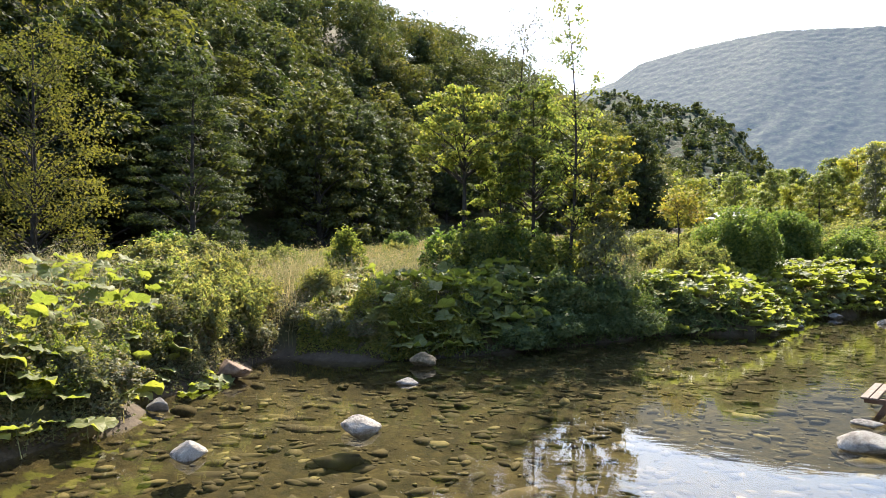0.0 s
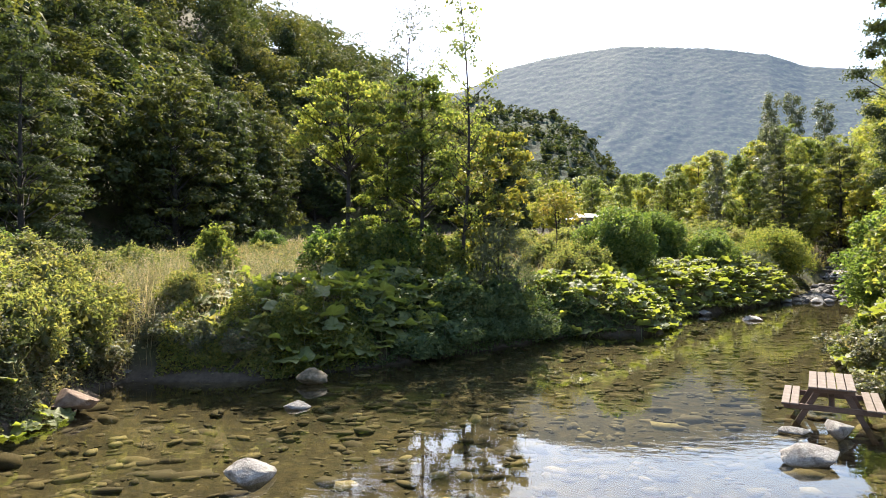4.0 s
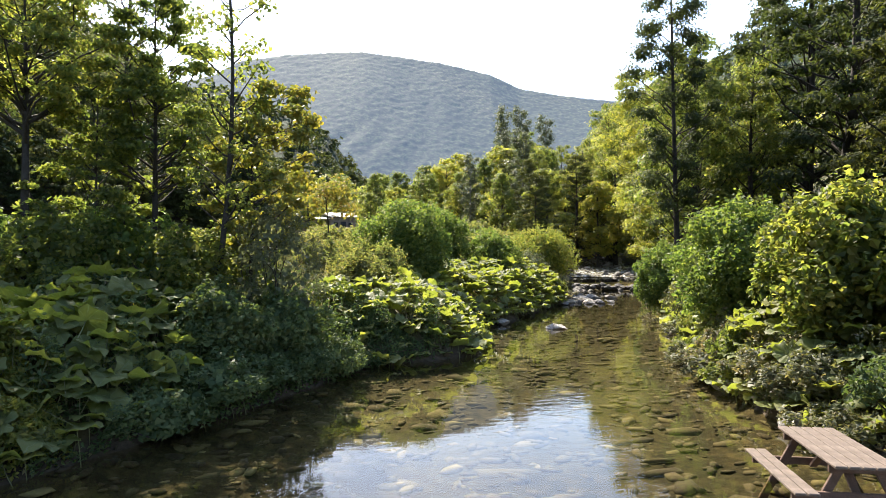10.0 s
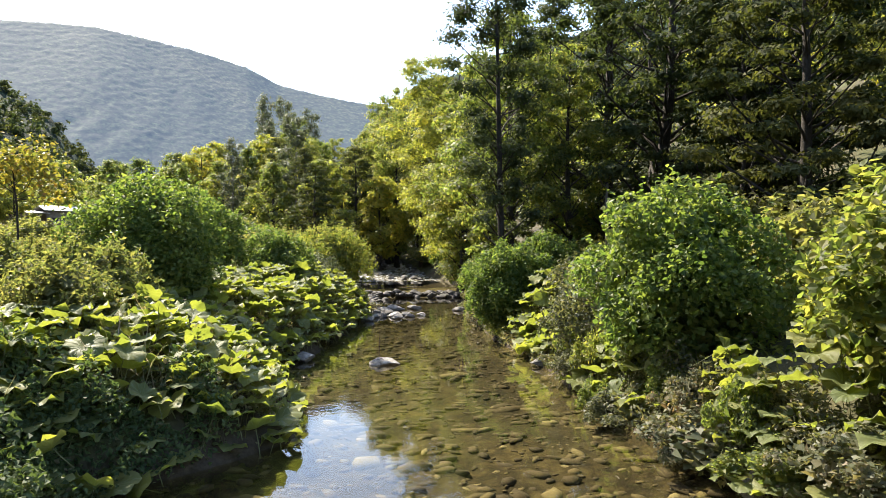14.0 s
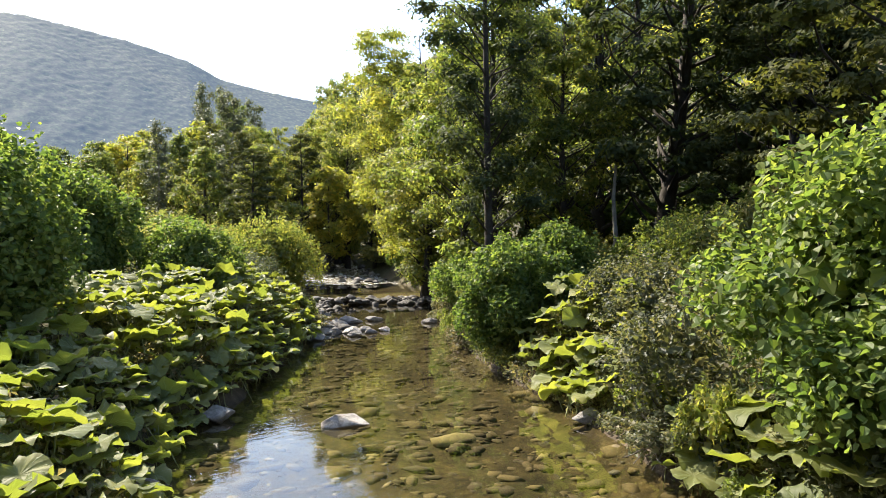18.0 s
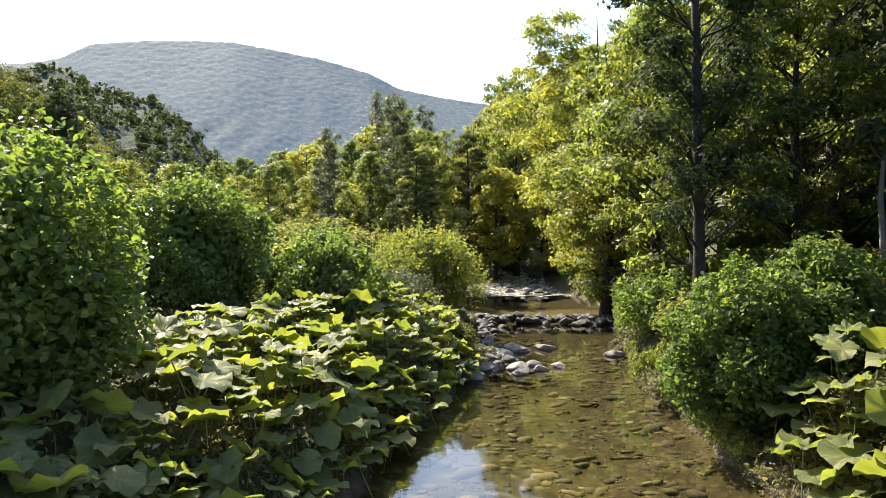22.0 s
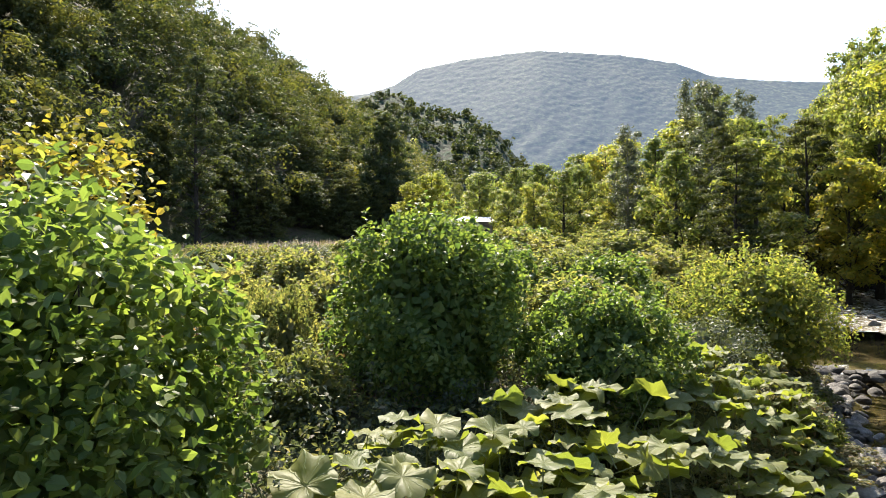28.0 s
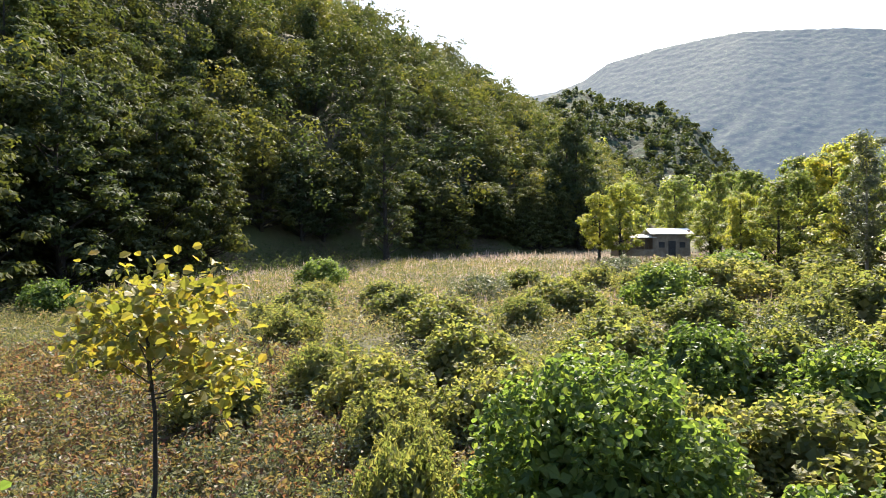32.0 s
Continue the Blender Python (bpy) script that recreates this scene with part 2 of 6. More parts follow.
def part(name, me, parent, label="", at=None):
    ob = new(name, me)
    ob.parent = parent
    if at is not None:
        ob.matrix_basis = at
    if label:
        ob["label"] = label
    return ob


def unit(v):
    return v / np.maximum(np.linalg.norm(v, axis=1, keepdims=True), 1e-6)


def leaves_of(rng, P, N, size, aspect=0.6, fine=False, droop=0.15):
    """Leaves at P with normals N: folded along the midrib. Returns vertices and quads."""
    m = len(P)
    N = unit(N)
    R = unit(np.cross(N, rng.normal(size=(m, 3))))
    S = np.cross(N, R)
    L = (size * rng.uniform(0.65, 1.25, m))[:, None]
    wide = L * aspect * 0.5
    fold = L * rng.uniform(0.02, 0.16, m)[:, None]
    if fine == "tri":
        V = np.stack([P - R * L * 0.4 + S * wide, P - R * L * 0.4 - S * wide, P + R * L * 0.6 - N * L * droop], 1)
        return V.reshape(-1, 3), np.arange(3 * m).reshape(m, 3)
    if not fine:
        V = np.stack([P - R * L * 0.5, P - R * L * 0.05 + S * wide + N * fold, P + R * L * 0.5 - N * L * droop, P - R * L * 0.05 - S * wide + N * fold], 1)
        return V.reshape(-1, 3), np.arange(4 * m).reshape(m, 4)
    base, tip = P - R * L * 0.5, P + R * L * 0.5 - N * L * droop
    V = np.stack([base, P - R * L * 0.22 + S * wide * 0.95 + N * fold, P + R * L * 0.18 + S * wide * 0.9 + N * fold * 0.6, tip,
                  P + R * L * 0.18 - S * wide * 0.9 + N * fold * 0.6, P - R * L * 0.22 - S * wide * 0.95 + N * fold], 1)
    i = np.arange(m)[:, None] * 6
    return V.reshape(-1, 3), np.concatenate([i + [0, 3, 2, 1], i + [0, 5, 4, 3]])


def tube(pts, rad, sides=6):
    pts, rad = np.asarray(pts, float), np.asarray(rad, float)
    way = unit(np.gradient(pts, axis=0))
    side = unit(np.cross(way, np.array([0.31, 0.95, 0.05])))
    up = np.cross(side, way)
    a = np.arange(sides) * 2 * np.pi / sides
    ring = side[:, None] * np.cos(a)[None, :, None] + up[:, None] * np.sin(a)[None, :, None]
    V = pts[:, None] + ring * rad[:, None, None]
    k, s = np.meshgrid(np.arange(len(pts) - 1), np.arange(sides), indexing="ij")
    t = (s + 1) % sides
    Q = np.stack([k * sides + s, k * sides + t, (k + 1) * sides + t, (k + 1) * sides + s], -1).reshape(-1, 4)
    return V.reshape(-1, 3), Q


def joined(pieces):
    V, Q, n = [], [], 0
    if min(q.shape[1] for _, q in pieces) == 3:
        pieces = [(v, np.concatenate([q[:, [0, 1, 2]], q[:, [0, 2, 3]]]) if q.shape[1] == 4 else q) for v, q in pieces]
    for v, q in pieces:
        V.append(v), Q.append(q + n)
        n += len(v)
    return np.concatenate(V), np.concatenate(Q)


def limb(rng, a, b, r0, r1, n=4, sway=0.08, sides=4):
    a, b = np.asarray(a, float), np.asarray(b, float)
    u = np.linspace(0, 1, n)[:, None]
    pts = a + (b - a) * u
    pts = pts + np.sin(u * np.pi) * rng.normal(0, sway, 3) * np.linalg.norm(b - a)
    return tube(pts, r0 + (r1 - r0) * u[:, 0], sides)


def crown_leaves(rng, C, Rb, count, flat, upward=0.35, outer=0.55, spread=(0.72, 1.32), loose=0.65):
    """Leaf places on the skins of flattened clumps, thinner inside and below."""
    w = Rb ** 2
    k = rng.choice(len(C), count, p=w / w.sum())
    d = unit(rng.normal(size=(count, 3)) + [0, 0, upward])
    r = Rb[k] * (outer + (1 - outer) * rng.random(count) ** 0.6) * rng.uniform(*spread, count)
    P = C[k] + d * r[:, None] * [1, 1, flat]
    N = d * (1.05 - loose) + [0, 0, 0.45] + rng.normal(0, loose, (count, 3))
    return P, N


def make_tree(name, label, category, h, r, base, blobs, count, leaf, mat, bark=None, trunk_r=0.2, flat=0.6, fine=False, seed=1,
              top=0.35, low=0.55, lean=(0, 0), blob=(0.26, 0.46), aspect=0.6, aim=(0, 0), sparse=0.55, group=""):
    """A tree: trunk with limbs, and a crown of leaf clumps. r: widest crown radius, base: height at which the crown starts."""
    rng = np.random.default_rng(seed)
    ob = tagged(new(name), label, category, group)
    u = np.linspace(0, 1, 9)
    bend = rng.normal(0, 0.02 * h, 2)
    line = np.stack([lean[0] * u ** 1.3 + bend[0] * np.sin(u * 3.1), lean[1] * u ** 1.3 + bend[1] * np.sin(u * 2.7), u * h * 0.96], 1)
    pieces = [tube(line, trunk_r * (1 - u * 0.9) + trunk_r * 0.5 * np.exp(-u * 18), 8)]
    at = lambda z: np.array([np.interp(z, line[:, 2], line[:, k]) for k in range(3)])
    C, Rb = [], []
    for i in range(blobs):
        s = (i + rng.random()) / blobs
        z = base + (h - base) * (0.04 + 0.92 * s)
        env = r * (low + (1 - low) * min(1, s / 0.35)) * (1 - (1 - top) * max(0, (s - 0.35) / 0.65) ** 1.4)
        a = i * 2.4 + rng.random()
        away = env * rng.uniform(0.25, 0.85)
        br = r * rng.uniform(*blob) * (0.65 + 0.35 * env / r)
        c = at(min(z, h * 0.95)) + [math.cos(a) * away + aim[0] * s, math.sin(a) * away + aim[1] * s, 0]
        c[2] = z
        C.append(c), Rb.append(br)
        start = at(max(base * 0.7, z - away * 0.7))
        pieces.append(limb(rng, start, c + [0, 0, br * 0.2], trunk_r * 0.34 * (1.1 - s), 0.012 + trunk_r * 0.03))
    C, Rb = np.array(C), np.array(Rb)
    part("trunk", mesh_np("trunk", *joined(pieces), [bark or BARK], smooth=True), ob)
    P, N = crown_leaves(rng, C, Rb, count, flat, outer=sparse, loose=0.32 if fine == "tri" else 0.6)
    keep = P[:, 2] > base * 0.6
    inner = crown_leaves(rng, C, Rb * 0.55, max(60, count // 9), flat, outer=0.1)
    bits = [leaves_of(rng, P[keep], N[keep], leaf, aspect, fine)]
    if sparse > 0.25:
        bits.append(leaves_of(rng, *inner, leaf * 1.5, 0.8, fine if fine == "tri" else False))
    part("crown", mesh_np("crown", *joined(bits), [mat]), ob)
    return ob


def make_shrub(name, label, category, h, r, blobs, count, leaf, mat, flat=0.85, fine=True, seed=1, stems=5, bark=None, aspect=0.75,
               sparse=0.6, shape=1.0, blob=(0.24, 0.42), group="", low=0.1):
    """A bush: clumps of leaves on a domed outline, lit tops over shaded gaps, shoots that break the edge."""
    rng = np.random.default_rng(seed)
    ob = tagged(new(name), label, category, group)

    def girth(q):
        q = np.asarray(q, float)
        return r * np.where(q > 0.32, np.sqrt(np.maximum(0.04, 1 - (np.maximum(0, q - 0.32) / 0.70) ** (2.2 * shape))), 0.80 + 0.2 * q / 0.32)

    q = (np.arange(blobs) + rng.random(blobs)) / blobs
    a = np.arange(blobs) * 2.4 + rng.random(blobs) * 0.9
    Rb = r * rng.uniform(*blob, blobs) * (1.0 - 0.25 * q)
    away = np.maximum(0.05, girth(q) - Rb * 0.6) * np.where(rng.random(blobs) < 0.22, rng.uniform(0.3, 0.7, blobs), rng.uniform(0.8, 1.12, blobs))
    C = np.stack([np.cos(a) * away, np.sin(a) * away, h * (low + (0.93 - low) * q) - Rb * 0.45 * q], 1)
    Rb = np.minimum(Rb, C[:, 2] * 0.9 + 0.15)
    for i in range(stems):
        b = rng.random() * 6.3
        k = rng.integers(blobs)
        part("stem", mesh_np("stem", *limb(rng, (math.cos(b) * r * 0.12, math.sin(b) * r * 0.12, -0.1), C[k], 0.022 * r ** 0.5, 0.006, 5, 0.1, 5), [bark or BARK], smooth=True), ob)
    pieces = [limb(rng, c * [0.3, 0.3, 0.55], c, 0.012, 0.004, 4, 0.1, 4) for c in C[:: max(1, blobs // 24)]]
    # leaves sit on the outer and upper side of each clump
    k = rng.choice(blobs, count, p=Rb ** 2 / (Rb ** 2).sum())
    out = np.c_[np.cos(a), np.sin(a), np.full(blobs, 0.75)][k]
    d = unit(rng.normal(size=(count, 3)) + out * 0.85)
    P = C[k] + d * (Rb[k] * (sparse * 0.85 + (1.2 - sparse * 0.85) * rng.random(count) ** 0.6))[:, None] * [1, 1, flat]
    N = d * 0.28 + [0, 0, 0.42] + rng.normal(0, 0.52, (count, 3))
    keep = P[:, 2] > 0.03
    # shoots that stick out of the outline
    m = blobs * 2
    k = rng.integers(blobs, size=m)
    way = unit(np.c_[C[k][:, :2] * 0.6 / r, np.full(m, 0.9)] + rng.normal(0, 0.25, (m, 3)))
    t = np.linspace(0.75, 1.5, 8)
    SP = (C[k][:, None] + way[:, None] * Rb[k][:, None, None] * t[None, :, None] + rng.normal(0, leaf * 0.35, (m, 8, 3))).reshape(-1, 3)
    SN = np.repeat(way, 8, 0) * 0.3 + [0, 0, 0.55] + rng.normal(0, 0.4, (m * 8, 3))
    P, N = np.concatenate([P[keep], SP]), np.concatenate([N[keep], SN])
    # shaded leaves inside, which close the crown
    n_in = int(count * (0.3 if sparse > 0.35 else 0.12))
    qi, ai = rng.random(n_in), rng.random(n_in) * 6.3
    ri = girth(qi) * rng.uniform(0.15, 0.74, n_in) ** 0.7
    IP = np.stack([np.cos(ai) * ri, np.sin(ai) * ri, h * (0.04 + 0.8 * qi)], 1)
    IN = np.c_[np.cos(ai), np.sin(ai), np.full(n_in, 0.5)] + rng.normal(0, 0.5, (n_in, 3))
    lv, lq = joined([leaves_of(rng, P, N, leaf, aspect, fine), leaves_of(rng, IP, IN, leaf * 1.9, 0.85, fine if fine == "tri" else False)])
    V, Q = joined([joined(pieces), (lv, lq)])
    part("foliage", mesh_np("foliage", V, Q, [mat, bark or BARK], np.r_[np.ones(len(Q) - len(lq)), np.zeros(len(lq))]), ob)
    return ob


def rock_mesh(seed, mat, level=3, rough=0.42, flat=0.62, cut_to=0.8, crease=38):
    bm = bmesh.new()
    bmesh.ops.create_icosphere(bm, subdivisions=level, radius=1.0)
    o = Vector((seed * 7.3, seed * 3.1, seed * 1.7))
    for v in bm.verts:
        p = v.co.copy()
        k = 1 + rough * noise.noise(p * 0.9 + o) + rough * 0.5 * noise.noise(p * 2.1 + o) + rough * 0.3 * noise.noise(p * 4.5 + o) + rough * 0.12 * noise.noise(p * 11 + o)
        q = p * k
        for cut in range(11):  # flattened, worn facets
            n = Vector((math.sin(seed * 2.1 + cut * 1.9), math.cos(seed * 1.3 + cut * 2.3), 0.9 * math.sin(seed + cut * 2.9))).normalized()
            over = q.dot(n) - 0.56 - 0.2 * math.sin(seed * 5.3 + cut * 4.1)
            if over > 0:
                q -= n * over * cut_to
        v.co = Vector((q.x, q.y, q.z * flat))
    me = bpy.data.meshes.new("stone")
    bm.to_mesh(me)
    bm.free()
    me.materials.append(mat)
    me.polygons.foreach_set("use_smooth", [True] * len(me.polygons))
    me.set_sharp_from_angle(angle=radians(crease))
    return me


def box_bm(bm, size, at, bevel=0.0):
    r = bmesh.ops.create_cube(bm, size=1.0)
    bmesh.ops.transform(bm, matrix=at @ Matrix.Diagonal((*size, 1)), verts=r["verts"])
    if bevel:
        bmesh.ops.bevel(bm, geom=[e for e in bm.edges if e.verts[0] in r["verts"]], offset=bevel, segments=1, affect="EDGES")


def box_mesh(name, size, mat, bevel=0.006):
    bm = bmesh.new()
    box_bm(bm, size, Matrix.Identity(4), bevel)
    me = bpy.data.meshes.new(name)
    bm.to_mesh(me)
    bm.free()
    me.materials.append(mat)
    return me

# ---- the lie of the land ----
LEFT_SHORE = [(-14, -30), (-12, -8), (-8.5, 1), (-6.3, 5), (-5.7, 7.3), (-6.9, 8.8), (-6.4, 10.6), (-7.1, 13), (-6.9, 14.3), (-5.6, 14.5), (-3.8, 14.6),
              (-2.5, 15.6), (-1.2, 17), (0.3, 18.3), (2, 20.5), (3.4, 22.1), (5.4, 23), (6.8, 23.1), (7.8, 24.8), (8.5, 27.6), (9.9, 29.5), (12.2, 31.7),
              (15.6, 35.5), (17.4, 37.4), (19.2, 40), (21.5, 44.5), (24.2, 49), (29.5, 58), (34, 66), (40, 74), (47, 85), (58, 100), (75, 125)]
RIGHT_SHORE = [(14, -30), (11, -8), (9.2, 5), (9.2, 10), (9.4, 13), (10.0, 16.2), (10.7, 18), (11.9, 20), (13.9, 23), (16.0, 26), (16.9, 28), (18.5, 30.5),
               (20.3, 33), (22.2, 35.5), (25, 38.8), (28, 41.5), (31.5, 45.5), (36.5, 55), (40, 63), (45, 72), (51, 82), (61, 97), (80, 121)]
FOOT_LEFT = [(-40, -300), (-38, -30), (-34, 10), (-31, 40), (-29, 62), (-28, 84), (-26, 104), (-20, 122), (-6, 138), (5, 156), (20, 200), (34, 280), (55, 400), (90, 700)]
FOOT_RIGHT = [(34, -300), (33, -20), (36, 20), (46, 42), (62, 70), (88, 110), (115, 160), (150, 260), (200, 400), (300, 700)]
WATER = LEFT_SHORE + RIGHT_SHORE[::-1]


def edge_distance(x, y, line, closed=False):
    """Distance to a line of points; with closed, negative inside."""
    pts = np.array(line + line[:1] if closed else line, float)
    best, inside = np.full(x.shape, 1e9), np.zeros(x.shape, bool)
    for (ax, ay), (bx, by) in zip(pts[:-1], pts[1:]):
        dx, dy = bx - ax, by - ay
        t = np.clip(((x - ax) * dx + (y - ay) * dy) / (dx * dx + dy * dy), 0, 1)
        best = np.minimum(best, np.hypot(x - ax - t * dx, y - ay - t * dy))
        if closed and dy != 0:
            inside ^= ((ay > y) != (by > y)) & (x < ax + (y - ay) / dy * dx)
    return np.where(inside, -best, best) if closed else best


def waves(x, y, scale, seed):
    """Cheap smooth noise between about -1 and 1."""
    r = np.random.default_rng(seed)
    out = 0
    for _ in range(7):
        a, k, p = r.random() * 6.3, r.uniform(0.6, 1.7) / scale, r.random() * 6.3
        out = out + np.sin((x * math.cos(a) + y * math.sin(a)) * k * 6.3 + p)
    return out / 3.2


def water_level(x, y):
    along = y + 0.35 * (x - 28)
    return np.interp(along, [47.0, 48.6, 58, 62, 76, 90, 110, 140], [0, 0.42, 0.45, 0.6, 1.45, 2.2, 3.1, 4.2])


def hill(s, slope, top):
    s = np.maximum(s, 0)
    return top * (1 - np.exp(-slope * s * (1 - np.exp(-s / 9)) / top))


def height(x, y):
    x, y = np.asarray(x, float), np.asarray(y, float)
    d = edge_distance(x, y, WATER, True)
    d = d + 0.16 * waves(x, y, 2.6, 21) * np.exp(-(d / 2.5) ** 2)
    level = water_level(x, y)
    bank = np.where(d < 0, -0.42 * (1 - np.exp(np.minimum(d, 0) / 1.1)), 1.62 * (1 - np.exp(-np.maximum(d, 0) / 2.3)) + 0.33 * (1 - np.exp(-np.maximum(d, 0) / 0.3)))
    land = np.clip(d / 8, 0, 1)
    rise = 0.036 * np.maximum(0, y - 38) * land
    z = np.maximum(level, rise) * 1.0 + bank
    z = np.where(d < 0, level + bank, z)
    z += np.clip(d / 2, 0, 1) * (0.13 * waves(x, y, 5, 3) + 0.05 * waves(x, y, 1.6, 4)) + np.clip(-d / 2, 0, 1) * 0.05 * waves(x, y, 1.3, 5)
    fl = np.interp(y, [p[1] for p in FOOT_LEFT], [p[0] for p in FOOT_LEFT])
    fr = np.interp(y, [p[1] for p in FOOT_RIGHT], [p[0] for p in FOOT_RIGHT])
    z += hill((fl - x) * 0.93, 1.0, 120) * (1 + 0.10 * waves(x, y, 60, 8)) + hill((x - fr) * 0.9, 0.55, 95) * (1 + 0.10 * waves(x, y, 60, 9))
    return z


def dice(ix, iy, seed):
    h = (ix.astype(np.int64) * 374761393 + iy.astype(np.int64) * 668265263 + seed * 982451653) & 0xFFFFFFFF
    h = ((h ^ (h >> 13)) * 1274126177) & 0xFFFFFFFF
    h = ((h ^ (h >> 16)) * 2246822519) & 0xFFFFFFFF
    return ((h ^ (h >> 15)) & 0xFFFFFF) / 16777216.0


def axis(lo, a, b, hi, fine, coarse):
    n1, n2 = coarse
    left = a - (a - lo) * np.linspace(1, 0, n1, endpoint=False) ** 2.2
    right = b + (hi - b) * (np.linspace(0, 1, n2 + 1)[1:]) ** 2.2
    return np.concatenate([left, np.arange(a, b + fine / 2, fine), right])


def grid_mesh(name, xs, ys, zf, mats, smooth=True):
    X, Y = np.meshgrid(xs, ys, indexing="ij")
    V = np.stack([X, Y, zf(X, Y)], -1).reshape(-1, 3)
    n, m = len(xs), len(ys)
    i, j = np.meshgrid(np.arange(n - 1), np.arange(m - 1), indexing="ij")
    a = (i * m + j).ravel()
    return mesh_np(name, V, np.stack([a, a + m, a + m + 1, a + 1], 1), mats, smooth=smooth)


# soil, gravel and leaf litter
GROUND, n_, l_, o_ = material("ground")
geo_ = n_.new("ShaderNodeNewGeometry")
big_, mid_, fine_ = (noise_tex(n_, l_, s, 5, 0.65) for s in (0.12, 1.1, 9))
soil_ = ramp(n_, l_, mid_, [(0.3, (0.04, 0.03, 0.02)), (0.55, (0.075, 0.058, 0.036)), (0.8, (0.12, 0.095, 0.06))])
turf_ = ramp(n_, l_, fine_, [(0.3, (0.03, 0.038, 0.014)), (0.55, (0.065, 0.072, 0.024)), (0.8, (0.13, 0.12, 0.05))])
col_ = blend(n_, l_, "MIX", ramp(n_, l_, big_, [(0.35, (0, 0, 0)), (0.6, (1, 1, 1))]), soil_, turf_)
sep_ = n_.new("ShaderNodeSeparateXYZ")
l_.new(geo_.outputs["Position"], sep_.inputs[0])
wet_ = n_.new("ShaderNodeMapRange")
wet_.inputs[1].default_value, wet_.inputs[2].default_value = -0.12, 0.06
l_.new(sep_.outputs[2], wet_.inputs[0])
bed_ = ramp(n_, l_, mid_, [(0.3, (0.018, 0.0125, 0.006)), (0.5, (0.035, 0.026, 0.012)), (0.7, (0.06, 0.046, 0.022))])
grit_ = noise_tex(n_, l_, 5, 6, 0.75)
bed_ = blend(n_, l_, "OVERLAY", 0.8, bed_, ramp(n_, l_, grit_, [(0.35, (0.15, 0.15, 0.15)), (0.65, (0.85, 0.85, 0.85))]))
cell_ = n_.new("ShaderNodeTexVoronoi")
cell_.inputs["Scale"].default_value = 5.5
warp_ = blend(n_, l_, "ADD", 0.22, geo_.outputs["Position"], noise_tex(n_, l_, 3, 3))
l_.new(warp_, cell_.inputs["Vector"])
shade_ = n_.new("ShaderNodeSeparateColor")
l_.new(cell_.outputs["Color"], shade_.inputs[0])
bed_ = blend(n_, l_, "MULTIPLY", 0.85, bed_, ramp(n_, l_, shade_.outputs[0], [(0.0, (0.6, 0.58, 0.55)), (0.6, (1.0, 0.98, 0.93)), (1.0, (1.4, 1.38, 1.25))]))
bed_ = blend(n_, l_, "MULTIPLY", 0.8, bed_, ramp(n_, l_, cell_.outputs["Distance"], [(0.35, (1, 1, 1)), (0.75, (0.55, 0.53, 0.5))]))
# soaked soil just above the water
damp_ = n_.new("ShaderNodeMapRange")
damp_.inputs[1].default_value, damp_.inputs[2].default_value = 0.12, 0.55
l_.new(sep_.outputs[2], damp_.inputs[0])
mud_ = ramp(n_, l_, grit_, [(0.3, (0.035, 0.026, 0.018)), (0.6, (0.085, 0.064, 0.044)), (0.8, (0.15, 0.12, 0.088))])
col_ = blend(n_, l_, "MIX", damp_.outputs[0], mud_, col_)
col_ = blend(n_, l_, "MIX", wet_.outputs[0], bed_, col_)
p_ = n_.new("ShaderNodeBsdfPrincipled")
p_.inputs["Roughness"].default_value = 0.9
p_.inputs["Specular IOR Level"].default_value = 0.2
l_.new(col_, p_.inputs["Base Color"])
l_.new(bump_of(n_, l_, fine_, 0.8, 0.05), p_.inputs["Normal"])
l_.new(p_.outputs[0], o_.inputs[0])

ground = new("ground", grid_mesh("ground", axis(-1500, -32, 42, 1500, 0.5, (34, 34)), axis(-700, -12, 76, 1600, 0.5, (18, 44)), height, [GROUND]))
tagged(ground, "brown soil, gravel bed and grassy valley floor between wooded slopes", "ground", kind="structure")

# clear shallow water: mirrors the sky by its gloss, lets the bed show
WATERM, n_, l_, o_ = material("water")
clear_, gloss_, fres_, mix_ = (n_.new("ShaderNode" + k) for k in ("BsdfTransparent", "BsdfGlossy", "LayerWeight", "MixShader"))
clear_.inputs[0].default_value = (0.88, 0.86, 0.68, 1)
gloss_.inputs["Roughness"].default_value = 0.01
fres_.inputs[0].default_value = 0.5
tc_ = n_.new("ShaderNodeTexCoord")
map_ = n_.new("ShaderNodeMapping")
map_.inputs["Scale"].default_value = (0.55, 1.6, 1.0)
map_.inputs["Rotation"].default_value = (0, 0, radians(28))
l_.new(tc_.outputs["Object"], map_.inputs[0])
rip_ = n_.new("ShaderNodeTexNoise")
rip_.inputs["Scale"].default_value, rip_.inputs["Detail"].default_value = 4.0, 4
l_.new(map_.outputs[0], rip_.inputs["Vector"])
calm_ = ramp(n_, l_, noise_tex(n_, l_, 0.22, 2), [(0.42, (0.15, 0.15, 0.15)), (0.62, (1, 1, 1))])
b_ = bump_of(n_, l_, blend(n_, l_, "MULTIPLY", 1.0, rip_.outputs[0], calm_), 0.1, 0.03)
for k in (gloss_, fres_):
    l_.new(b_, k.inputs["Normal"])
steep_, share_ = n_.new("ShaderNodeMath"), n_.new("ShaderNodeMath")
steep_.operation, share_.operation = "POWER", "MULTIPLY_ADD"
steep_.inputs[1].default_value = 4.6
share_.inputs[1].default_value, share_.inputs[2].default_value = 0.95, 0.035
l_.new(fres_.outputs[1], steep_.inputs[0]), l_.new(steep_.outputs[0], share_.inputs[0])
l_.new(share_.outputs[0], mix_.inputs[0])
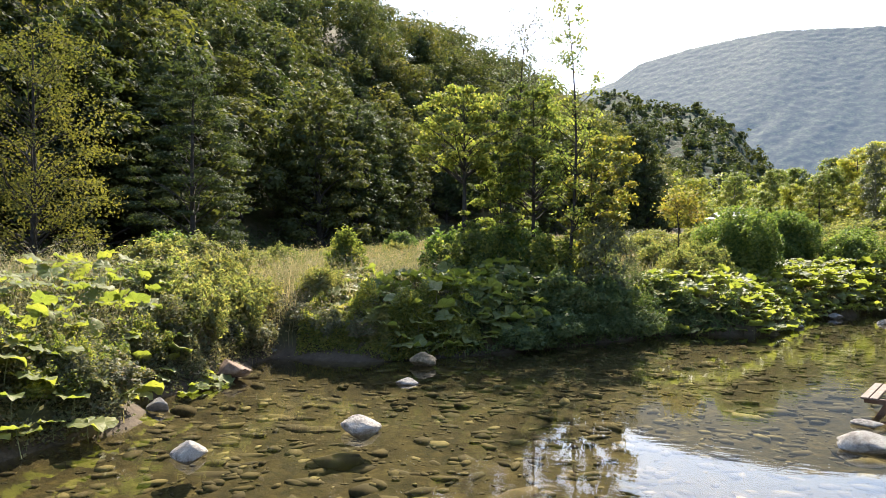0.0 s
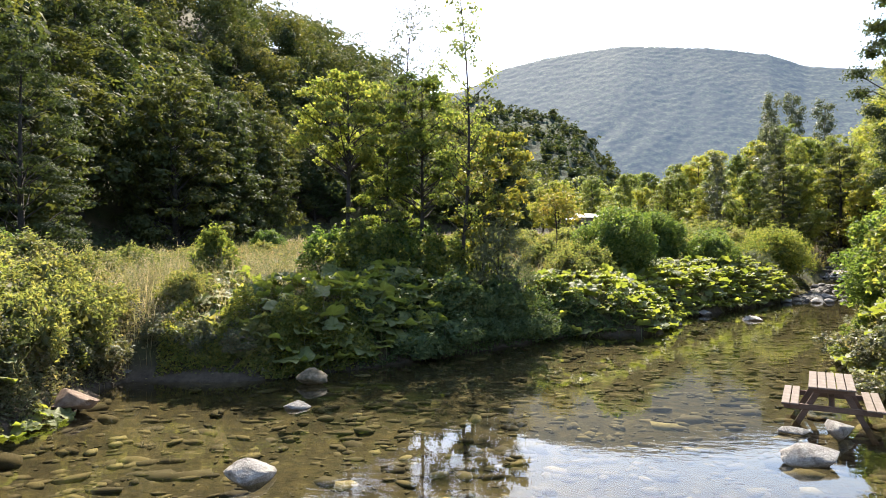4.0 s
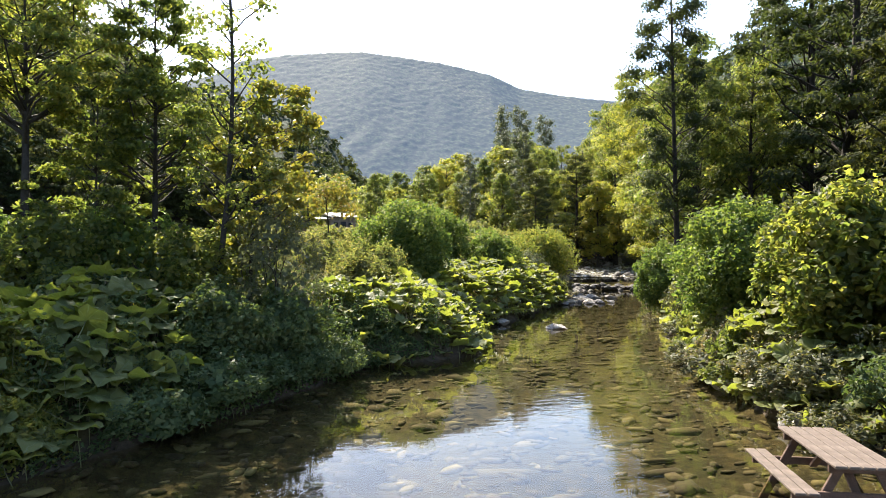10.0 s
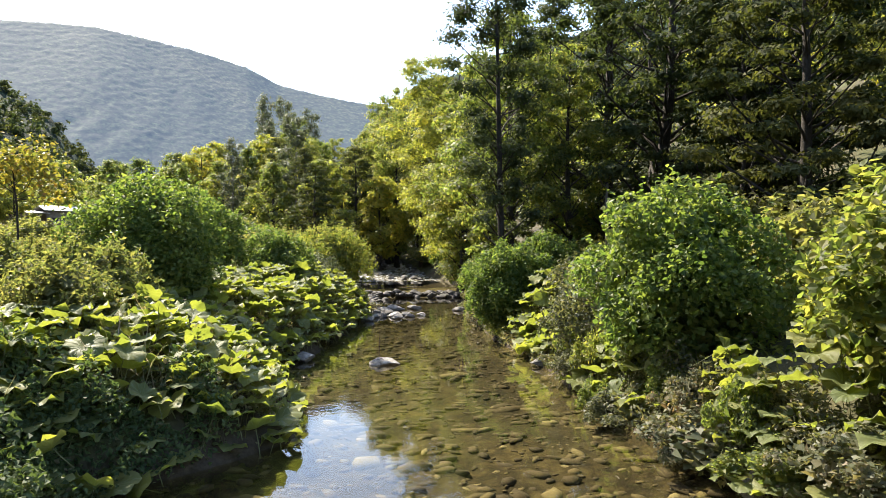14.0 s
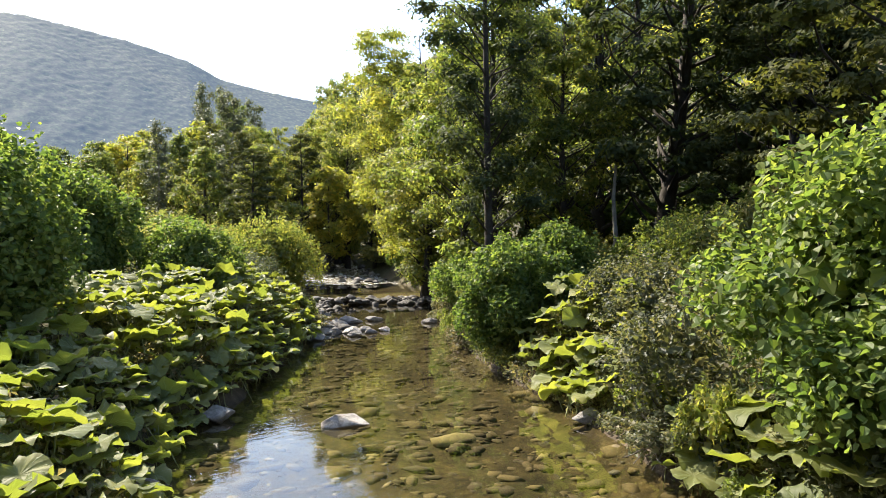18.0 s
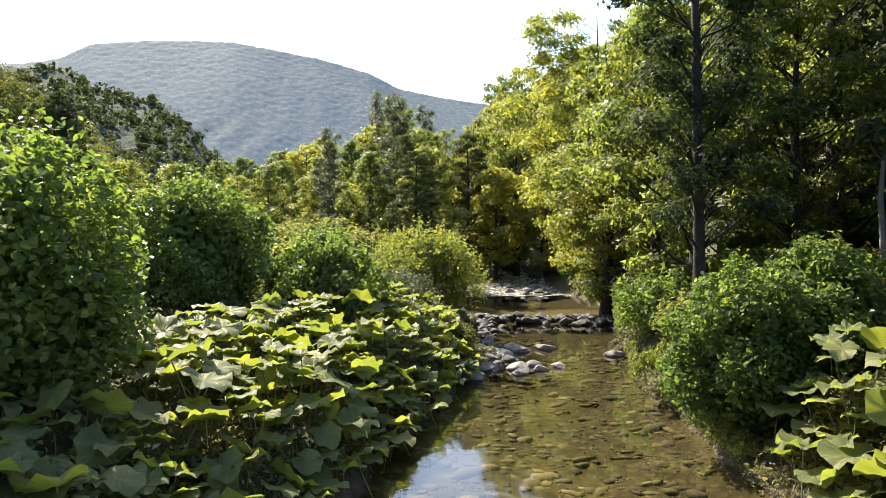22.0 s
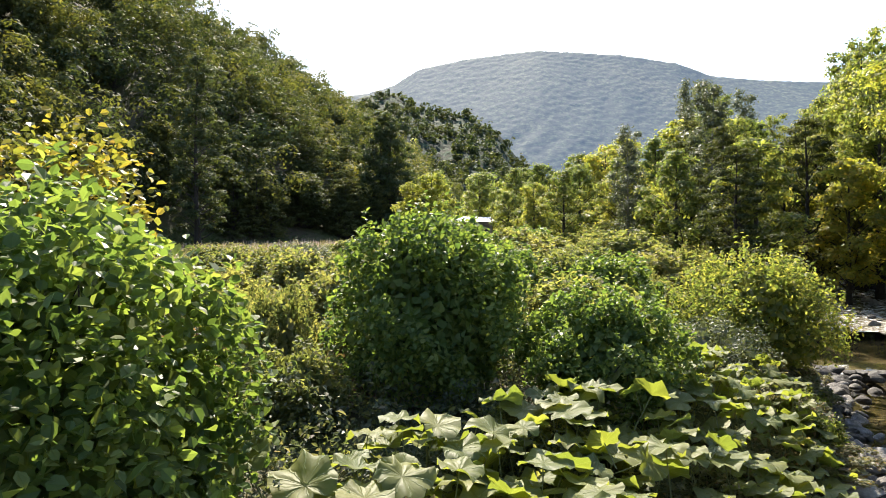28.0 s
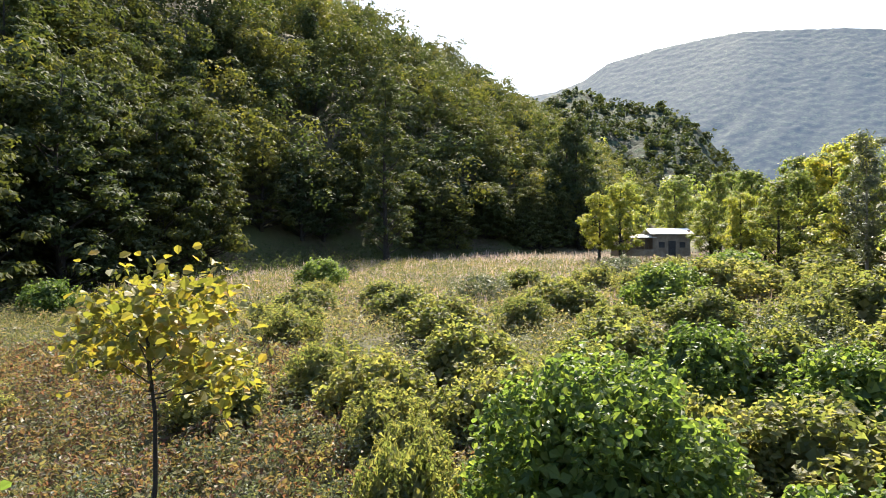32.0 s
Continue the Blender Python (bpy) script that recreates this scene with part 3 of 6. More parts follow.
l_.new(clear_.outputs[0], mix_.inputs[1])
l_.new(gloss_.outputs[0], mix_.inputs[2])
l_.new(mix_.outputs[0], o_.inputs[0])

# rushing, broken water
FOAM, n_, l_, o_ = material("white_water")
foam_ = noise_tex(n_, l_, 3.2, 6, 0.75)
fac_ = ramp(n_, l_, foam_, [(0.50, (0.02, 0.02, 0.02)), (0.64, (0.9, 0.9, 0.9))])
pw_, pc_ = n_.new("ShaderNodeBsdfPrincipled"), n_.new("ShaderNodeBsdfPrincipled")
pw_.inputs["Base Color"].default_value, pw_.inputs["Roughness"].default_value = (0.75, 0.78, 0.78, 1), 0.35
pc_.inputs["Base Color"].default_value, pc_.inputs["Roughness"].default_value = (0.12, 0.10, 0.06, 1), 0.08
nb_ = bump_of(n_, l_, foam_, 1.0, 0.12)
l_.new(nb_, pw_.inputs["Normal"]), l_.new(nb_, pc_.inputs["Normal"])
mx_ = n_.new("ShaderNodeMixShader")
l_.new(fac_, mx_.inputs[0]), l_.new(pc_.outputs[0], mx_.inputs[1]), l_.new(pw_.outputs[0], mx_.inputs[2])
l_.new(mx_.outputs[0], o_.inputs[0])


def between_shores(y0, y1, n, over, zf, steps=10):
    """A sheet of water from shore to shore, reaching a little under the banks."""
    v = np.linspace(y0, y1, n)
    lx = np.interp(v, [p[1] for p in LEFT_SHORE], [p[0] for p in LEFT_SHORE])
    rx = np.interp(v, [p[1] for p in RIGHT_SHORE], [p[0] for p in RIGHT_SHORE])
    u = np.linspace(0, 1, steps)
    X = (lx - over)[:, None] * (1 - u) + (rx + over)[:, None] * u
    Y = np.repeat(v[:, None], steps, 1)
    V = np.stack([X, Y, zf(X, Y)], -1).reshape(-1, 3)
    i, j = np.meshgrid(np.arange(n - 1), np.arange(steps - 1), indexing="ij")
    a = (i * steps + j).ravel()
    return V, np.stack([a, a + 1, a + steps + 1, a + steps], 1)


# the still pool lies level as far as the weir
pool = [(-16, -30), (15, -30), (12, -8), (10.6, 5), (10.6, 12), (13, 20), (19.5, 30), (26.5, 38.6), (32.2, 43.6), (25.2, 47.4), (21, 46), (17, 39), (8, 30), (4, 24), (-9, 16), (-9, 4), (-13, -8)]
bm = bmesh.new()
bm.faces.new([bm.verts.new((x, y, 0)) for x, y in pool])
me = bpy.data.meshes.new("water")
bm.to_mesh(me)
bm.free()
me.materials.append(WATERM)
tagged(new("water", me), "clear shallow brown-green stream water with soft sky reflections", "water", kind="structure")
rv, rq = between_shores(44.2, 118, 120, 0.5, lambda x, y: water_level(x, y) + 0.02 * waves(x, y, 0.8, 2), 16)
rq = rq[water_level(rv[rq][:, :, 0], rv[rq][:, :, 1]).max(1) > 0.03]
me = mesh_np("rapids", rv, rq, [WATERM, FOAM], smooth=True)
mid = np.array([water_level(*np.mean([me.vertices[i].co[:2] for i in p.vertices], 0)) for p in me.polygons])
me.polygons.foreach_set("material_index", np.where((mid > 0.47), 1, np.where((mid > 0.03) & (mid < 0.41) & (dice(np.arange(len(mid)), np.zeros(len(mid)), 4) > 0.7), 1, 0)).astype(np.int32))
tagged(new("rapids", me), "small pool and foaming white rapids above the stone weir", "water", kind="structure")


# wooded ridges: every crown is a dome of its own
def lattice(x, y, scale, seed):
    """Value noise, -1 to 1."""
    u, v = x / scale, y / scale
    iu, iv = np.floor(u), np.floor(v)
    a, b = u - iu, v - iv
    a, b = a * a * (3 - 2 * a), b * b * (3 - 2 * b)
    p = dice(iu, iv, seed) * (1 - a) + dice(iu + 1, iv, seed) * a
    q = dice(iu, iv + 1, seed) * (1 - a) + dice(iu + 1, iv + 1, seed) * a
    return (p * (1 - b) + q * b) * 2 - 1


def canopy(x, y, cell, high, seed):
    out = np.zeros(x.shape)
    gx, gy = np.floor(x / cell), np.floor(y / cell)
    for i in (-1, 0, 1):
        for j in (-1, 0, 1):
            cx, cy = gx + i, gy + j
            h1, h2, h3 = (dice(cx, cy, seed + k) for k in (0, 1, 2))
            px, py = (cx + h1) * cell, (cy + h2) * cell
            rr = cell * (0.55 + 0.4 * h3)
            q = 1 - ((x - px) ** 2 + (y - py) ** 2) / rr ** 2
            out = np.maximum(out, np.sqrt(np.maximum(q, 0)) * high * (0.5 + 0.7 * h3))
    return out


def ridge(name, label, crest, depth, eye, cell, crown, step, mat, seed, rows, drop=1.05):
    """crest: rows of azimuth (degrees to the left), distance, height of the sky line; the slope falls towards eye."""
    az = np.array([c[0] for c in crest])
    n = int(abs(az[-1] - az[0]) * math.pi / 180 * crest[0][1] / step)
    a = np.linspace(az[0], az[-1], n)
    order = np.argsort(az)
    d1 = np.interp(a, az[order], np.array([c[1] for c in crest])[order])
    hz = np.interp(a, az[order], np.array([c[2] for c in crest])[order])
    u = np.concatenate([np.linspace(0, 1, rows), [1.04, 1.1]])
    ar = np.radians(a)[:, None]
    d = d1[:, None] - depth * (1 - u)[None, :] + 0.0 * ar
    X, Y = eye[0] - np.sin(ar) * d, eye[1] + np.cos(ar) * d
    prof = np.where(u <= 1, np.clip(u, 0, 1) ** drop, 1 - (u - 1) * 3)
    across, down = np.radians(a)[:, None] * crest[0][1] + 0.0 * X, u[None, :] * depth + 0.0 * X
    across = across + 0.12 * depth * lattice(X, Y, 0.3 * depth, seed + 4)
    spur = lattice(across, down * 0.22, 0.17 * depth, seed + 5) + 0.55 * lattice(across, down * 0.35, 0.07 * depth, seed + 6)
    fold = spur if step > 4 else lattice(X, Y, 0.16 * depth, seed + 5) + 0.5 * lattice(X, Y, 0.07 * depth, seed + 6) + 0.25 * lattice(X, Y, 0.03 * depth, seed + 7)
    Z = hz[:, None] * prof[None, :] + (0.010 if step > 4 else 0.03) * hz[:, None] * fold * np.clip(4 * u * (1 - u), 0, 1)
    Z = Z + canopy(X, Y, cell, crown, seed) - crown * 0.6
    Z += 0.45 * crown * lattice(X, Y, cell * 0.4, seed + 9) + (0.25 * crown * lattice(X, Y, cell * 0.17, seed + 10) if step < 4 else 0)
    m = len(u)
    i, j = np.meshgrid(np.arange(n - 1), np.arange(m - 1), indexing="ij")
    k = (i * m + j).ravel()
    me = mesh_np(name, np.stack([X, Y, Z], -1).reshape(-1, 3), np.stack([k, k + 1, k + m + 1, k + m], 1), [mat], smooth=True)
    return tagged(new(name, me), label, "mountain", kind="structure")


def far_wood(name, stops, scale, haze_glow, size):
    """Distant woods; haze on the farthest mountain is painted as a bluish emission."""
    m, n, l, out = material(name)
    big, small = noise_tex(n, l, scale * 0.02, 3), noise_tex(n, l, scale, 6, 0.7)
    col = ramp(n, l, big, stops)
    col = blend(n, l, "OVERLAY", 0.8, col, ramp(n, l, small, [(0.38, (0.08, 0.08, 0.08)), (0.62, (0.9, 0.9, 0.9))]))
    # single crowns: lit tops and shaded gaps between, painted into the colour
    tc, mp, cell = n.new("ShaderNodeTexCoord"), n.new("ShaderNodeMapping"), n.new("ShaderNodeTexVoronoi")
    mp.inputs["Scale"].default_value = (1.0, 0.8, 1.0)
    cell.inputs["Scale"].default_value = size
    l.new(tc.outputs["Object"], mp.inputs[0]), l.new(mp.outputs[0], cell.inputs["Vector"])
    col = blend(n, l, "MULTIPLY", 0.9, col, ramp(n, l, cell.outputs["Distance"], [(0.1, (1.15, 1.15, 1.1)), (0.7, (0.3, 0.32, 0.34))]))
    p = n.new("ShaderNodeBsdfPrincipled")
    p.inputs["Roughness"].default_value = 0.9
    p.inputs["Specular IOR Level"].default_value = 0.1
    l.new(col, p.inputs["Base Color"])
    if not haze_glow:
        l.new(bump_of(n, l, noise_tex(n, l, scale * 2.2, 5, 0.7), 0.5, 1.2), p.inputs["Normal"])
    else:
        # even glow that imitates haze; the wood itself gives off no light
        p.inputs["Emission Color"].default_value = (*haze_glow, 1)
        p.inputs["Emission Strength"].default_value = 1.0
    l.new(p.outputs[0], out.inputs[0])
    return m


def crest_of(rows, dist, z0):
    return [(az, dist, dist * math.tan(radians(el)) + z0) for az, el in rows]


EYE = (8, 20)
# last colour of FAR: emission painted on as blue haze; NEARER has none
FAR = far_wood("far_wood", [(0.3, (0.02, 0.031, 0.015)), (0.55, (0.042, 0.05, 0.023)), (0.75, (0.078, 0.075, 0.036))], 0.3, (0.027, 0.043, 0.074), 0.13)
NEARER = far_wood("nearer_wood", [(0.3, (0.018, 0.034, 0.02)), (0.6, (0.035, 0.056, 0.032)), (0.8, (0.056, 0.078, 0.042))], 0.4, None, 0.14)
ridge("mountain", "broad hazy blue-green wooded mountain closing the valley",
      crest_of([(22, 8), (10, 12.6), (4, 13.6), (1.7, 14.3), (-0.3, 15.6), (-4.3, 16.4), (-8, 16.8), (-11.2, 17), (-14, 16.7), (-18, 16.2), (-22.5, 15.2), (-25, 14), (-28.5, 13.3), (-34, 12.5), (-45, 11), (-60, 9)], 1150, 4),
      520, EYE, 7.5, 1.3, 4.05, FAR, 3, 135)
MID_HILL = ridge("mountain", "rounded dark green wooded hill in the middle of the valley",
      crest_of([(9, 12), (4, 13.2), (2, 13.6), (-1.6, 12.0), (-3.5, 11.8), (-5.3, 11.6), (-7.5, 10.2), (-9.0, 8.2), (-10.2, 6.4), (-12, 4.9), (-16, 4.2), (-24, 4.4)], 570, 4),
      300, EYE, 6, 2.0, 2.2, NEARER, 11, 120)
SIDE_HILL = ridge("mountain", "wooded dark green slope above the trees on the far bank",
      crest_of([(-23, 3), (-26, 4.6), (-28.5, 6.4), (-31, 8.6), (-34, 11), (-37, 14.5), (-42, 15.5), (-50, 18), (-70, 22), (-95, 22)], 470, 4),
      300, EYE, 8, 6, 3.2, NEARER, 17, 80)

# ---- trees ----
def zg(x, y):
    return float(height(np.array([x]), np.array([y]))[0])


def stand(x, y, turn=0.0, size=1.0, tall=None, sink=0.05):
    return pose(x, y, zg(x, y) - sink, 0, 0, turn) @ Matrix.Diagonal((size, size, tall or size, 1))


def put(ob, x, y, turn=0.0, size=1.0, tall=None):
    ob.matrix_basis = stand(x, y, turn, size, tall)
    return ob


rng0 = np.random.default_rng(5)

# three slender trees on the tongue of the bank
put(make_tree("tree", "slender young tree with open bright green crown on the bank", "tree", 7.6, 2.5, 4.2, 54, 9000, 0.12, LEAF_MID, trunk_r=0.12, flat=0.35, fine=True, seed=11, top=0.5,
              blob=(0.12, 0.24), sparse=0.25, low=0.7), -3.8, 22.4)
put(make_tree("tree", "slender young tree with thin trunk and light green leaves", "tree", 7.9, 2.1, 2.8, 56, 8000, 0.12, LEAF_MID, trunk_r=0.10, flat=0.4, fine=True, seed=12, top=0.5,
              blob=(0.13, 0.25), sparse=0.3, low=0.7), -1.3, 23.6)
put(make_tree("tree", "tall thin tree with sparse feathery top", "tree", 11.4, 1.3, 2.0, 44, 3200, 0.11, LEAF_MID, trunk_r=0.075, flat=0.8, fine=True, seed=13, top=0.6,
              blob=(0.22, 0.4), sparse=0.05, low=0.9), 0.1, 22.2)
put(make_tree("tree", "young maple with yellow-green leaves on long side branches", "tree", 6.0, 1.7, 1.6, 36, 3400, 0.15, LEAF_MAPLE, trunk_r=0.06, flat=0.5, fine=True, seed=14, top=0.6,
              blob=(0.14, 0.28), sparse=0.3, aim=(0.9, -0.4)), 0.9, 23.0)
put(make_tree("tree", "bare-topped thin tree with a few small leaves", "tree", 11.6, 1.5, 5.0, 60, 2600, 0.10, LEAF_WILLOW, trunk_r=0.085, flat=0.8, fine=True, seed=15, top=0.7,
              blob=(0.22, 0.4), sparse=0.05), -1.9, 26.0)
put(make_tree("tree", "young leafy tree filling the gap between the slender trunks", "tree", 5.4, 1.9, 0.9, 48, 7000, 0.115, LEAF_MID, trunk_r=0.05, flat=0.4, fine=True, seed=16, top=0.5,
              blob=(0.13, 0.26), sparse=0.3, low=0.9), -2.5, 23.4)
for i, (x, y, h, r) in enumerate([(-3.2, 21.9, 2.2, 1.4), (-1.9, 22.9, 2.3, 1.3), (-0.6, 22.2, 2.0, 1.2), (-4.6, 23.4, 1.9, 1.2), (0.6, 24.2, 2.2, 1.2)]):
    put(make_shrub("bush", "leafy green thicket round the feet of the slender trees", "bush", h, r, 16, 2600, 0.11, LEAF_ALDER if i % 2 else LEAF_MID, seed=20 + i, sparse=0.4, group="thicket on the bank"), x, y)
put(make_shrub("willow_bush", "grey-green willow bush with narrow leaves", "bush", 3.3, 1.3, 22, 5200, 0.085, LEAF_WILLOW, seed=27, aspect=0.3, sparse=0.35, shape=0.8), 1.4, 21.9)
put(make_shrub("bush", "dark bramble bush hanging over the shaded bank", "bush", 1.4, 1.0, 18, 3000, 0.10, LEAF_IVY, seed=28, sparse=0.4), 1.6, 21.1)
put(make_shrub("bush", "dark thicket of brambles and ivy on the shaded bank", "bush", 1.5, 1.05, 18, 3000, 0.10, LEAF_IVY, seed=29, sparse=0.4), 0.2, 19.9)

# round alder bushes on the flat
put(make_shrub("alder_bush", "broad rounded alder bush with glossy green leaves", "bush", 3.4, 1.9, 60, 13000, 0.105, LEAF_ALDER, seed=31, stems=10), 7.3, 31.9)
put(make_shrub("alder_bush", "tall dome-shaped dark green alder bush", "bush", 3.6, 1.75, 60, 13000, 0.105, LEAF_ALDER, seed=32, stems=10, shape=1.1), 10.6, 38.5)
put(make_shrub("alder_bush", "low round bright green alder bush", "bush", 2.3, 1.35, 40, 7500, 0.095, LEAF_ALDER, seed=33), 13.7, 38.0)
put(make_shrub("bush", "olive-green willow bush with brown twigs beside the weir", "bush", 3.5, 2.3, 60, 9000, 0.12, LEAF_MID, seed=34, aspect=0.5, sparse=0.55), 20.3, 45.2)
# far bank
put(make_shrub("alder_bush", "upright bright green alder bush at the water's edge", "bush", 2.9, 1.2, 44, 8500, 0.095, LEAF_ALDER, seed=41, shape=1.1), 18.2, 29.5)
put(make_shrub("alder_bush", "short bright green alder bush beside the stream", "bush", 2.6, 1.35, 44, 8500, 0.095, LEAF_ALDER, seed=42), 20.0, 29.3)
put(make_shrub("alder_bush", "large rounded alder bush over the stream bank", "bush", 3.4, 1.8, 60, 13000, 0.105, LEAF_ALDER, seed=43, stems=10), 13.7, 20.4)
put(make_shrub("alder_bush", "large leafy yellow-green bush leaning to the water", "bush", 3.2, 1.65, 54, 8500, 0.13, LEAF_MID, seed=44, stems=9), 11.9, 15.6)
put(make_shrub("bush", "dense bush on the bank behind the picnic table", "bush", 2.9, 1.5, 24, 4800, 0.10, LEAF_MID, seed=45), 11.3, 12.6)
put(make_shrub("bush", "brownish twiggy bush with dry flower heads", "bush", 1.7, 1.5, 30, 6000, 0.075, LEAF_WEED, seed=46, sparse=0.45), 17.8, 25.6)
put(make_shrub("bush", "grey-green tall herbs and brambles on the bank", "bush", 2.2, 1.6, 30, 6000, 0.075, LEAF_MID, seed=47, sparse=0.3), 20.6, 25.4)
put(make_shrub("bush", "tangle of brambles and dry stalks at the water's edge", "bush", 1.5, 1.3, 20, 3400, 0.08, LEAF_WEED, seed=48, sparse=0.3), 15.2, 23.5)
put(make_shrub("bush", "tangle of brambles and pale stems at the water's edge", "bush", 1.3, 1.2, 18, 2800, 0.08, LEAF_WEED, seed=49, sparse=0.3), 17.5, 24.6)
put(make_shrub("bush", "tall weedy bush under the trees", "bush", 2.4, 1.5, 22, 3600, 0.09, LEAF_MID, seed=50, sparse=0.4), 23.0, 27.6)

# bushes scattered over the flat
BUSHES = [make_shrub("bush", "leafy bright green bush on the weedy flat", "bush", 2.0, 1.35, 26, 3000, 0.145, LEAF_MEADOW, seed=160, fine=False, sparse=0.4, group="bushes on the flat"),
          make_shrub("bush", "round dark green bush on the weedy flat", "bush", 2.2, 1.35, 30, 3200, 0.14, LEAF_ALDER, seed=161, fine=False, sparse=0.5, group="bushes on the flat"),
          make_shrub("bush", "yellow-green feathery bush on the weedy flat", "bush", 1.9, 1.3, 26, 3000, 0.14, LEAF_MEADOW, seed=162, fine=False, sparse=0.36, aspect=0.5, group="bushes on the flat"),
          make_shrub("bush", "grey twiggy willow bush on the weedy flat", "bush", 2.0, 1.3, 22, 3400, 0.10, LEAF_WILLOW, seed=163, fine="tri", sparse=0.2, aspect=0.35, stems=16, group="bushes on the flat")]
